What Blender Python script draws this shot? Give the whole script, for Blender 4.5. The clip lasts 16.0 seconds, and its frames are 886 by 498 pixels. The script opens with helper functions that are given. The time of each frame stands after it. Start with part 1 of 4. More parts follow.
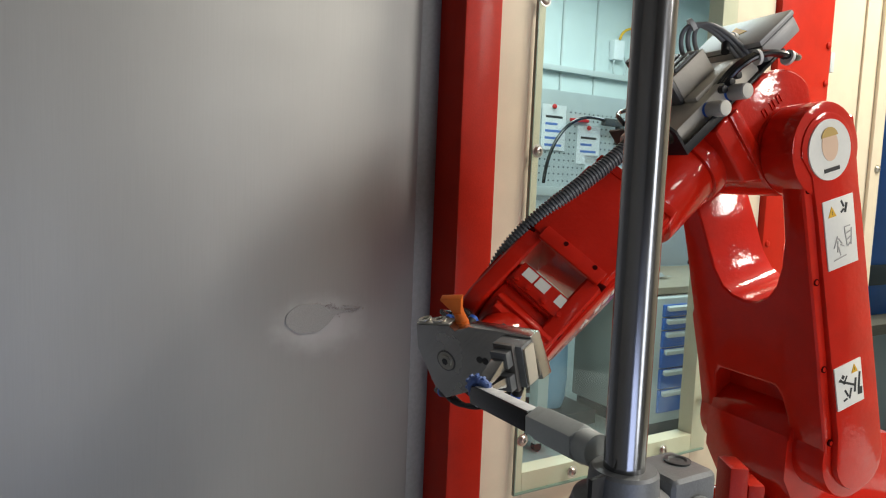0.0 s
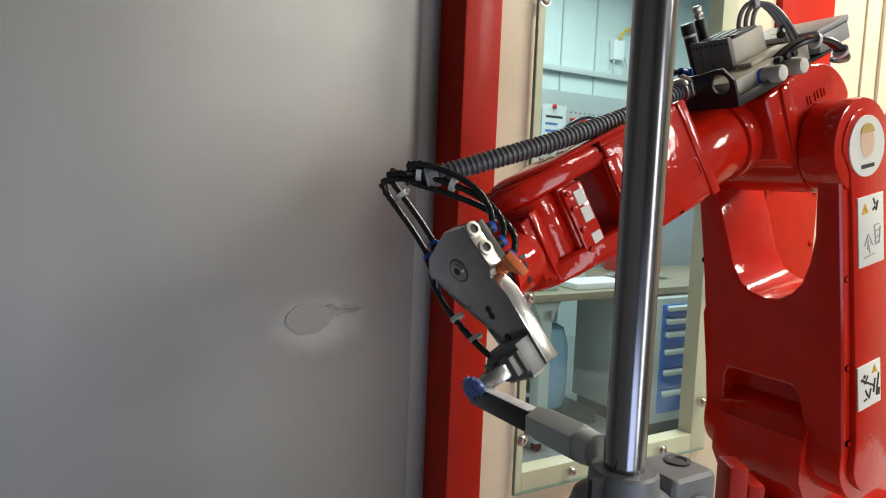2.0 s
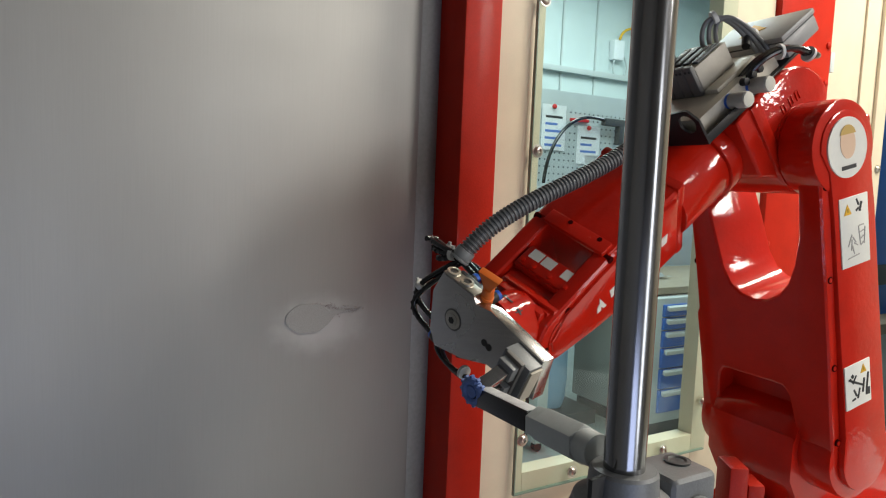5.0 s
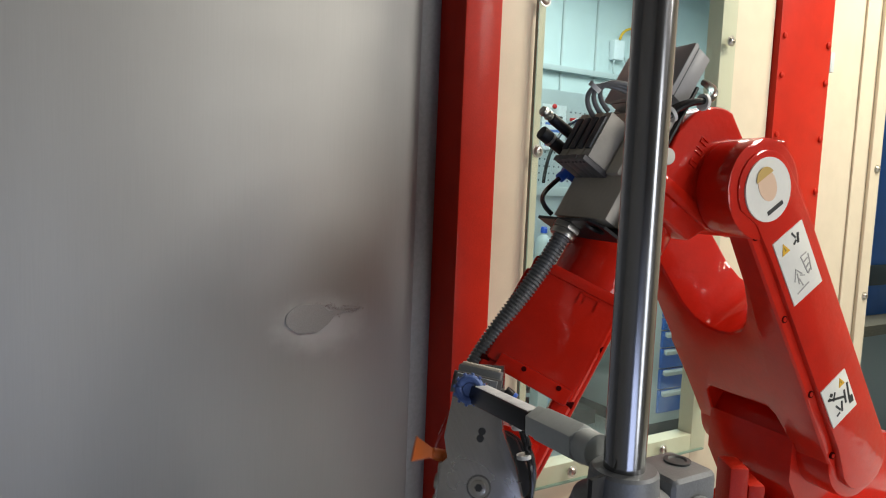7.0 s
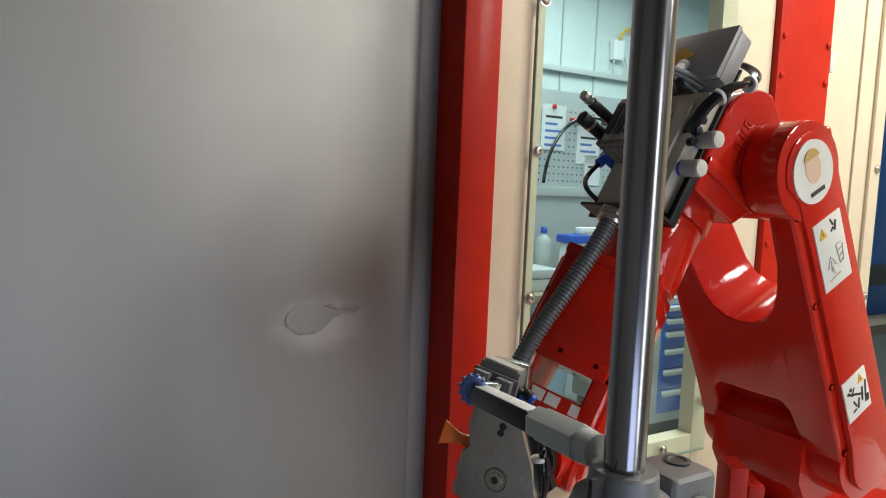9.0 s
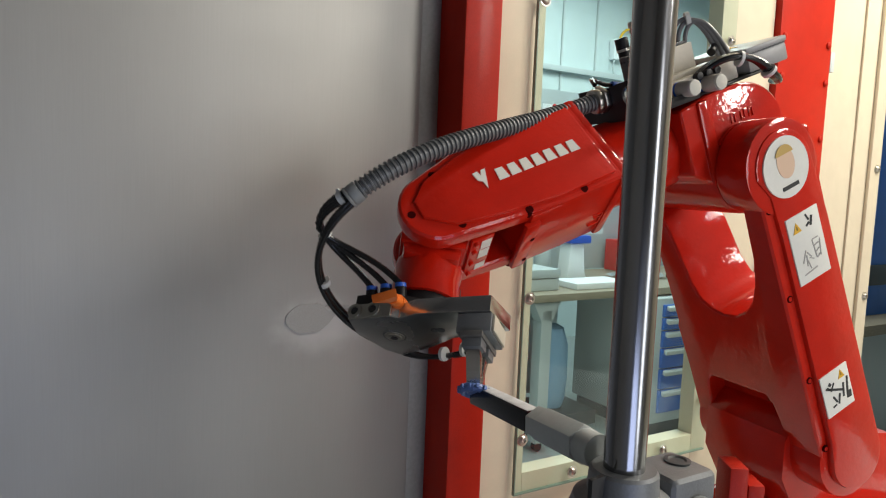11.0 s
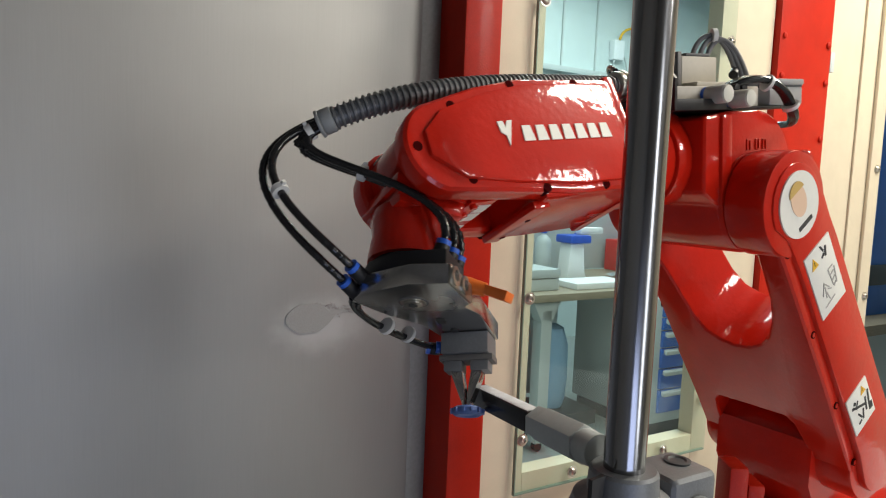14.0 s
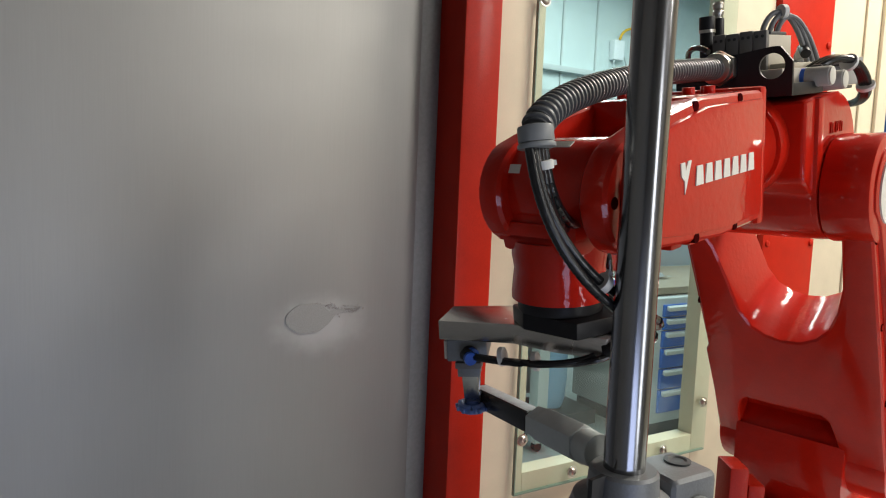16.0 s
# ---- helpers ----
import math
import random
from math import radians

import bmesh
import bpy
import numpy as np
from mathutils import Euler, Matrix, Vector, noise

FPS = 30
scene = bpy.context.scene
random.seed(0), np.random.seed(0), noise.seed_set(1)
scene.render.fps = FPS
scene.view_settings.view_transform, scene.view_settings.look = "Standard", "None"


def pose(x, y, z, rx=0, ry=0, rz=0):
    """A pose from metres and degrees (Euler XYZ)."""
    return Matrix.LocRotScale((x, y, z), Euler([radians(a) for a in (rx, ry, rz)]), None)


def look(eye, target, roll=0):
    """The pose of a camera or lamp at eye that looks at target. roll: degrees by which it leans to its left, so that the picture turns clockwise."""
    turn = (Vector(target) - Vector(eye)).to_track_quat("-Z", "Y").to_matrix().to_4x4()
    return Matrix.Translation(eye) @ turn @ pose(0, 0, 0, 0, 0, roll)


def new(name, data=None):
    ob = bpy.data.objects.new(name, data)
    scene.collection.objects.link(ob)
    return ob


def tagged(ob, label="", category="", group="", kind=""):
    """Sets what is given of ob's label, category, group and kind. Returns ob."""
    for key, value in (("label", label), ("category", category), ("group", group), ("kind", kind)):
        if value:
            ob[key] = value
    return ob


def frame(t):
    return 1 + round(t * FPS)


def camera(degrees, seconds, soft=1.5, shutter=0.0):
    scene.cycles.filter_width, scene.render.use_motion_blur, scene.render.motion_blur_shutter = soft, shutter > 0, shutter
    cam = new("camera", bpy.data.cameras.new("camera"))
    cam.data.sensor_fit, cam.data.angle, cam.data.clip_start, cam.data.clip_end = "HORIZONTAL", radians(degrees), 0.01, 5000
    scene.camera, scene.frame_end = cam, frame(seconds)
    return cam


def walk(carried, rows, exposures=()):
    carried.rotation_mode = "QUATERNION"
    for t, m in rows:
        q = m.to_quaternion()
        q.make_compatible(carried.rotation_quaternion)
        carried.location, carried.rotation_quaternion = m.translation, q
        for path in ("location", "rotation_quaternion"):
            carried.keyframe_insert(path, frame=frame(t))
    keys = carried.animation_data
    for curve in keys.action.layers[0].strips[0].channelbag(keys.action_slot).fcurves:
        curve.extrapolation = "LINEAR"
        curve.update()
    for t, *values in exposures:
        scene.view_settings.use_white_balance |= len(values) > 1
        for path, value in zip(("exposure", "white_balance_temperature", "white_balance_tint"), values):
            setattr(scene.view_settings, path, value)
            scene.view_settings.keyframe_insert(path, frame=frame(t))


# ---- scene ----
EYE = (-0.4566, -0.7673, 1.3843)
cam = camera(66.32, 16.0, soft=1.1, shutter=0.3)
LENS_POSE = Matrix.Translation(EYE) @ pose(0, 0, 0, 90 - 5.417, 0, 0) @ pose(0, 0, 0, 0, 0, 2.308)
walk(cam, [(0.0, LENS_POSE), (16.0, LENS_POSE)])

# ---- light ----
world = bpy.data.worlds.new("factory_air")
scene.world = world
world.use_nodes = True
world.node_tree.nodes["Background"].inputs[0].default_value = (0.8, 0.9, 1.0, 1)
world.node_tree.nodes["Background"].inputs[1].default_value = 0.03
scene.view_settings.exposure = 0.0

# the window wall: u along the wall, v away from the cell, z up
W = Matrix.Translation((-0.4683, 0.1316, 0)) @ pose(0, 0, 0, 0, 0, 31)


def lamp(name, loc, aim, sx, sy, watts, colour):
    data = bpy.data.lights.new(name, "AREA")
    data.shape, data.size, data.size_y, data.energy, data.color = "RECTANGLE", sx, sy, watts, colour
    ob = new(name, data)
    ob.matrix_world = look(loc, aim)
    return ob


# ---- materials ----
def mat(name, colour, rough=0.5, metal=0.0, coat=0.0, grain=0.0, grain_scale=300.0, bump=0.0, bump_scale=400.0, rough_var=0.0, stretch=(1, 1, 1), aniso=0.0, stain=0.0, spec=0.5):
    m = bpy.data.materials.new(name)
    m.use_nodes = True
    nt = m.node_tree
    b = nt.nodes["Principled BSDF"]
    b.inputs["Base Color"].default_value = (*colour, 1)
    b.inputs["Roughness"].default_value = rough
    b.inputs["Metallic"].default_value = metal
    b.inputs["Coat Weight"].default_value = coat
    b.inputs["Coat Roughness"].default_value = 0.045
    b.inputs["Specular IOR Level"].default_value = spec
    b.inputs["Anisotropic"].default_value = aniso
    tc = nt.nodes.new("ShaderNodeTexCoord")
    mp = nt.nodes.new("ShaderNodeMapping")
    mp.inputs["Scale"].default_value = stretch
    nt.links.new(tc.outputs["Object"], mp.inputs[0])
    if grain or stain:
        n1 = nt.nodes.new("ShaderNodeTexNoise")
        n1.inputs["Scale"].default_value = grain_scale
        n2 = nt.nodes.new("ShaderNodeTexNoise")
        n2.inputs["Scale"].default_value = grain_scale / 25
        n2.inputs["Detail"].default_value = 5
        nt.links.new(mp.outputs[0], n1.inputs[0])
        nt.links.new(tc.outputs["Object"], n2.inputs[0])
        for src, amount in ((n1, grain), (n2, stain)):
            mix = nt.nodes.new("ShaderNodeMix")
            mix.data_type, mix.blend_type = "RGBA", "MULTIPLY"
            mix.inputs[0].default_value = 1.0
            ramp = nt.nodes.new("ShaderNodeMapRange")
            ramp.inputs[1].default_value, ramp.inputs[2].default_value = 0.3, 0.7
            ramp.inputs[3].default_value, ramp.inputs[4].default_value = 1 - amount, 1 + amount * 0.4
            nt.links.new(src.outputs[0], ramp.inputs[0])
            old = b.inputs["Base Color"].links
            if old:
                nt.links.new(old[0].from_socket, mix.inputs[6])
            else:
                mix.inputs[6].default_value = (*colour, 1)
            nt.links.new(ramp.outputs[0], mix.inputs[7])
            nt.links.new(mix.outputs[2], b.inputs["Base Color"])
        if rough_var:
            rr = nt.nodes.new("ShaderNodeMapRange")
            rr.inputs[1].default_value, rr.inputs[2].default_value = 0.3, 0.7
            rr.inputs[3].default_value, rr.inputs[4].default_value = rough - rough_var, rough + rough_var
            nt.links.new(n2.outputs[0], rr.inputs[0])
            nt.links.new(rr.outputs[0], b.inputs["Roughness"])
    if bump:
        n3 = nt.nodes.new("ShaderNodeTexNoise")
        n3.inputs["Scale"].default_value = bump_scale
        nt.links.new(mp.outputs[0], n3.inputs[0])
        bp = nt.nodes.new("ShaderNodeBump")
        bp.inputs["Strength"].default_value = bump
        bp.inputs["Distance"].default_value = 0.001
        nt.links.new(n3.outputs[0], bp.inputs["Height"])
        nt.links.new(bp.outputs[0], b.inputs["Normal"])
        nt.links.new(bp.outputs[0], b.inputs["Coat Normal"])
    return m


def glow(name, colour, strength):
    m = mat(name, colour, 0.4)
    b = m.node_tree.nodes["Principled BSDF"]
    b.inputs["Emission Color"].default_value = (*colour, 1)
    b.inputs["Emission Strength"].default_value = strength
    return m


RED = mat("red_robot_enamel", (0.58, 0.014, 0.004), 0.42, coat=0.8, grain=0.05, grain_scale=900, stain=0.12, bump=0.24, bump_scale=190, rough_var=0.05, spec=0.06)
RED_POST = mat("red_powder_coat", (0.44, 0.016, 0.005), 0.45, coat=0.06, spec=0.15, grain=0.10, grain_scale=700, stain=0.12, bump=0.22, bump_scale=420)
CREAM = mat("cream_powder_coat", (0.60, 0.53, 0.40), 0.5, grain=0.04, grain_scale=600, stain=0.06, bump=0.15, bump_scale=500)
STEEL = mat("satin_stainless_sheet", (0.33, 0.33, 0.322), 0.55, metal=0.85, grain=0.02, grain_scale=500, stain=0.04, bump=0.05, bump_scale=500, rough_var=0.03, stretch=(1, 1, 0.03))
STEEL_EDGE = mat("grey_steel_edge", (0.25, 0.25, 0.245), 0.5, metal=0.2, grain=0.1, grain_scale=200)
SPLATTER = mat("brown_splatter", (0.30, 0.275, 0.26), 0.8, grain=0.1)
SCOUR = mat("scoured_bare_patch", (0.36, 0.355, 0.34), 0.6, metal=0.5, grain=0.08, grain_scale=700)
CHROME = mat("ground_steel_rod", (0.29, 0.295, 0.305), 0.20, metal=1.0, grain=0.08, grain_scale=300, stain=0.05, stretch=(1, 1, 0.02), rough_var=0.04)
ALU = mat("milled_aluminium", (0.58, 0.57, 0.56), 0.25, metal=1.0, grain=0.08, grain_scale=700, stain=0.10, stretch=(1, 1, 0.05), rough_var=0.06, bump=0.05)
CAST = mat("grey_cast_clamp", (0.20, 0.21, 0.22), 0.45, metal=0.3, grain=0.08, grain_scale=800, stain=0.15, bump=0.12, bump_scale=500)
BLACK = mat("black_anodised", (0.014, 0.014, 0.016), 0.42, grain=0.1, grain_scale=500, stain=0.2, spec=0.3)
RUBBER = mat("black_gloss_tubing", (0.012, 0.012, 0.013), 0.22, grain=0.05)
CONDUIT = mat("grey_corrugated_plastic", (0.125, 0.128, 0.13), 0.34, spec=0.6, grain=0.08, grain_scale=600)
COLLAR_GREY = mat("mid_grey_plastic", (0.25, 0.26, 0.26), 0.45, grain=0.05)
VALVE = mat("beige_valve_plastic", (0.50, 0.46, 0.38), 0.5, grain=0.04, stain=0.08)
VALVE_DARK = mat("dark_grey_valve_face", (0.13, 0.125, 0.12), 0.5, grain=0.05)
BOX_GREY = mat("grey_painted_box", (0.32, 0.32, 0.32), 0.4, grain=0.04, stain=0.06)
CABLE_GREY = mat("grey_cable_sheath", (0.17, 0.17, 0.17), 0.4, grain=0.05)
PALE_CAP = mat("pale_silencer_cap", (0.62, 0.60, 0.52), 0.6, grain=0.06, grain_scale=1500)
SILENCER = mat("sintered_grey_silencer", (0.42, 0.40, 0.37), 0.7, grain=0.1, grain_scale=1500)
ORANGE = mat("orange_nozzle_plastic", (0.75, 0.16, 0.02), 0.4, grain=0.04)
BLUE_FIT = mat("blue_fitting_ring", (0.02, 0.11, 0.55), 0.35)
BLUE_PART = mat("blue_workpiece_plastic", (0.10, 0.17, 0.42), 0.45, grain=0.15)
WHITE_LABEL = mat("white_label_film", (0.80, 0.79, 0.72), 0.45, grain=0.02, stain=0.03)
# label print, and also the painted shade inside bores and sockets
INK = mat("dark_ink_and_bore_shade", (0.03, 0.03, 0.03), 0.6)
YELLOW = mat("yellow_warning_ink", (0.75, 0.42, 0.02), 0.5)
SKIN = mat("pale_peach_print", (0.75, 0.52, 0.36), 0.5)
BLOND = mat("straw_yellow_print", (0.55, 0.36, 0.10), 0.5)
NOZZLE = mat("black_gloss_nozzle", (0.02, 0.02, 0.022), 0.25, metal=0.0, grain=0.1, stain=0.2)
# pale colour stands for light reflected off the nozzle's upper face
NOZZLE_TOP = mat("pale_sheen_nozzle_face", (0.74, 0.75, 0.77), 0.5, metal=0.0, grain=0.15, grain_scale=120, stain=0.3)
TIE = mat("natural_cable_tie", (0.62, 0.62, 0.60), 0.5)
SCREW = mat("zinc_screw", (0.55, 0.53, 0.48), 0.3, metal=1.0, stain=0.1)
# shade inside screw holes, put into the colour of flush discs
HOLE_SHADE = mat("shaded_screw_pocket", (0.05, 0.004, 0.004), 0.9, spec=0.0)
WHITE_WALL = mat("pale_blue_white_wall", (0.62, 0.70, 0.70), 0.7, grain=0.03, stain=0.06)
CELL_GREY = mat("grey_unseen_lining", (0.20, 0.20, 0.20), 0.6, grain=0.04, stain=0.1)
FLOOR_GREY = mat("grey_epoxy_floor", (0.34, 0.37, 0.37), 0.45, grain=0.1, stain=0.15)
BENCH_WOOD = mat("beech_bench_top", (0.31, 0.26, 0.19), 0.5, grain=0.2, grain_scale=30, stain=0.15, stretch=(1, 12, 12))
BENCH_GREY = mat("light_grey_bench_frame", (0.50, 0.54, 0.54), 0.45, grain=0.04)
BLUE_DRAWER = mat("blue_drawer_front", (0.010, 0.13, 0.55), 0.4, grain=0.05, stain=0.1)
CABINET = mat("pale_grey_cabinet", (0.50, 0.55, 0.56), 0.45, grain=0.04, stain=0.06)
PAPER = mat("white_paper", (0.80, 0.82, 0.84), 0.7, stain=0.03)
PAPER_BLUE = mat("blue_print", (0.10, 0.20, 0.55), 0.7)
PIN_RED = mat("red_plastic", (0.6, 0.03, 0.03), 0.4)
BLUE_CAP = mat("blue_bottle_plastic", (0.03, 0.10, 0.55), 0.35)
CLOTH = mat("blue_cloth", (0.36, 0.56, 0.80), 0.9, grain=0.1)
DARK = mat("dark_grey_plastic_and_holes", (0.05, 0.055, 0.06), 0.5)

GLASS = bpy.data.materials.new("greenish_safety_glass")
GLASS.use_nodes = True
_nt = GLASS.node_tree
_nt.nodes.clear()
_out = _nt.nodes.new("ShaderNodeOutputMaterial")
_mix = _nt.nodes.new("ShaderNodeMixShader")
_tr = _nt.nodes.new("ShaderNodeBsdfTransparent")
_tr.inputs[0].default_value = (0.90, 0.97, 0.95, 1)
_gl = _nt.nodes.new("ShaderNodeBsdfGlossy")
_gl.inputs["Roughness"].default_value = 0.02
_lw = _nt.nodes.new("ShaderNodeLayerWeight")
_lw.inputs[0].default_value = 0.35
_fr = _nt.nodes.new("ShaderNodeMapRange")
_fr.inputs[1].default_value, _fr.inputs[2].default_value, _fr.inputs[3].default_value, _fr.inputs[4].default_value = 0.2, 1.0, 0.03, 0.30
_nt.links.new(_lw.outputs["Facing"], _fr.inputs[0])
_nt.links.new(_fr.outputs[0], _mix.inputs[0])
_nt.links.new(_tr.outputs[0], _mix.inputs[1])
_nt.links.new(_gl.outputs[0], _mix.inputs[2])
_nt.links.new(_mix.outputs[0], _out.inputs[0])
GLASS_EDGE = mat("green_glass_edge", (0.16, 0.24, 0.20), 0.3)


# frost round the blasted spot on the sheet
_nt = STEEL.node_tree
_b = _nt.nodes["Principled BSDF"]
_tc = _nt.nodes.new("ShaderNodeTexCoord")
_mp = _nt.nodes.new("ShaderNodeMapping")
_mp.inputs["Location"].default_value = (0.158, 0.0, -1.208)
_sc = _nt.nodes.new("ShaderNodeVectorMath")
_sc.operation = "MULTIPLY"
_sc.inputs[1].default_value = (1 / 0.070, 0.0, 1 / 0.042)
_ln = _nt.nodes.new("ShaderNodeVectorMath")
_ln.operation = "LENGTH"
_no = _nt.nodes.new("ShaderNodeTexNoise")
_no.inputs["Scale"].default_value = 45.0
_no.inputs["Detail"].default_value = 6.0
_ad = _nt.nodes.new("ShaderNodeMath")
_ad.operation = "MULTIPLY_ADD"
_ad.inputs[1].default_value = 0.5
_fm = _nt.nodes.new("ShaderNodeMapRange")
_fm.interpolation_type = "SMOOTHSTEP"
_fm.inputs[1].default_value, _fm.inputs[2].default_value, _fm.inputs[3].default_value, _fm.inputs[4].default_value = 0.50, 1.35, 0.42, 0.0
_nt.links.new(_tc.outputs["Object"], _mp.inputs[0])
_nt.links.new(_mp.outputs[0], _sc.inputs[0])
_nt.links.new(_sc.outputs[0], _ln.inputs[0])
_nt.links.new(_tc.outputs["Object"], _no.inputs[0])
_nt.links.new(_no.outputs[0], _ad.inputs[0])
_nt.links.new(_ln.outputs["Value"], _ad.inputs[2])
_nt.links.new(_ad.outputs[0], _fm.inputs[0])
_fd = _nt.nodes.new("ShaderNodeBsdfDiffuse")
_fd.inputs[0].default_value = (0.66, 0.66, 0.67, 1)
_ms = _nt.nodes.new("ShaderNodeMixShader")
_nt.links.new(_fm.outputs[0], _ms.inputs[0])
_nt.links.new(_b.outputs[0], _ms.inputs[1])
_nt.links.new(_fd.outputs[0], _ms.inputs[2])
_nt.links.new(_ms.outputs[0], _nt.nodes["Material Output"].inputs[0])


# ---- mesh helpers ----
def join(*bms):
    """One bmesh out of several."""
    out = bmesh.new()
    for b in bms:
        tmp = bpy.data.meshes.new("tmp")
        b.to_mesh(tmp)
        b.free()
        out.from_mesh(tmp)
        bpy.data.meshes.remove(tmp)
    return out


def bevelled(bm, width, segs=2, angle=35):
    if width > 0:
        edges = [e for e in bm.edges if len(e.link_faces) == 2 and e.calc_face_angle(0) > radians(angle)]
        bmesh.ops.bevel(bm, geom=edges, offset=width, segments=segs, affect="EDGES", profile=0.6, clamp_overlap=True)
    return bm


def box(x0, x1, y0, y1, z0, z1, bevel=0.0, segs=2):
    bm = bmesh.new()
    bmesh.ops.create_cube(bm, size=1.0, matrix=Matrix.LocRotScale(((x0 + x1) / 2, (y0 + y1) / 2, (z0 + z1) / 2), None, (abs(x1 - x0), abs(y1 - y0), abs(z1 - z0))))
    return bevelled(bm, bevel, segs)


def cyl(p0, p1, r0, r1=None, n=28, bevel=0.0, caps=True):
    p0, p1 = Vector(p0), Vector(p1)
    d = p1 - p0
    bm = bmesh.new()
    m = Matrix.Translation((p0 + p1) / 2) @ d.to_track_quat("Z", "Y").to_matrix().to_4x4()
    bmesh.ops.create_cone(bm, cap_ends=caps, segments=n, radius1=r0, radius2=r0 if r1 is None else r1, depth=d.length, matrix=m)
    return bevelled(bm, bevel, 2, 50)


def lathe(profile, m=None, n=32):
    """profile: (radius, height) pairs turned about z, then moved by m."""
    bm = bmesh.new()
    rings = []
    for r, z in profile:
        rings.append([bm.verts.new((r * math.cos(2 * math.pi * i / n), r * math.sin(2 * math.pi * i / n), z)) for i in range(n)])
    for a, b in zip(rings, rings[1:]):
        for i in range(n):
            bm.faces.new((a[i], a[(i + 1) % n], b[(i + 1) % n], b[i]))
    bm.faces.new(rings[0][::-1])
    bm.faces.new(rings[-1])
    if m is not None:
        bm.transform(m)
    return bm


def prism(outline, a, b, axis="y", bevel=0.0, segs=2):
    """A closed outline of (p, q) pairs drawn out from a to b: along x it lies in (y, z), along y in (x, z), along z in (x, y)."""
    put = {"x": lambda p, q, s: (s, p, q), "y": lambda p, q, s: (p, s, q), "z": lambda p, q, s: (p, q, s)}[axis]
    bm = bmesh.new()
    lo = [bm.verts.new(put(p, q, a)) for p, q in outline]
    hi = [bm.verts.new(put(p, q, b)) for p, q in outline]
    k = len(outline)
    for i in range(k):
        bm.faces.new((lo[i], lo[(i + 1) % k], hi[(i + 1) % k], hi[i]))
    bm.faces.new(lo[::-1])
    bm.faces.new(hi)
    bmesh.ops.recalc_face_normals(bm, faces=bm.faces)
    return bevelled(bm, bevel, segs)


def arc(cx, cy, r, a0, a1, n=8):
    return [(cx + r * math.cos(radians(a0 + (a1 - a0) * i / n)), cy + r * math.sin(radians(a0 + (a1 - a0) * i / n))) for i in range(n + 1)]


def tube(points, r, n=10, closed=False):
    """A round tube along points."""
    pts = [Vector(p) for p in points]
    bm = bmesh.new()
    rings = []
    up = Vector((0.13, 0.21, 1)).normalized()
    for i, p in enumerate(pts):
        d = (pts[min(i + 1, len(pts) - 1)] - pts[max(i - 1, 0)]).normalized()
        s = d.cross(up).normalized()
        w = s.cross(d)
        rings.append([bm.verts.new(p + r * (math.cos(2 * math.pi * k / n) * s + math.sin(2 * math.pi * k / n) * w)) for k in range(n)])
    for a, b in zip(rings, rings[1:]):
        for k in range(n):
            bm.faces.new((a[k], a[(k + 1) % n], b[(k + 1) % n], b[k]))
    bm.faces.new(rings[0][::-1])
    bm.faces.new(rings[-1])
    bmesh.ops.recalc_face_normals(bm, faces=bm.faces)
    return bm


def bez(a, b, c, d, n=12):
    a, b, c, d = (Vector(p) for p in (a, b, c, d))
    return [a * (1 - s) ** 3 + b * 3 * s * (1 - s) ** 2 + c * 3 * s * s * (1 - s) + d * s ** 3 for s in (i / n for i in range(n + 1))]


def mesh_of(name, bm, material, sharp=32):
    me = bpy.data.meshes.new(name)
    for f in bm.faces:
        f.smooth = True
    bm.to_mesh(me)
    bm.free()
    me.set_sharp_from_angle(angle=radians(sharp))
    me.materials.append(material)
    return me


def part(name, bm, material, parent, label="", at=None):
    ob = new(name, mesh_of(name, bm, material))
    if parent is not None:
        ob.parent = parent
    if at is not None:
        ob.matrix_basis = at
    if label:
        tagged(ob, label=label)
    return ob


def thing(name, label, category, m=None, group="", kind=""):
    ob = new(name)
    ob.empty_display_size = 0.05
    if m is not None:
        ob.matrix_basis = m
    return tagged(ob, label, category, group, kind)


def solid(name, bm, material, label, category="", m=None, kind="", group=""):
    ob = part(name, bm, material, None)
    if m is not None:
        ob.matrix_basis = m
    return tagged(ob, label, category, group, kind)


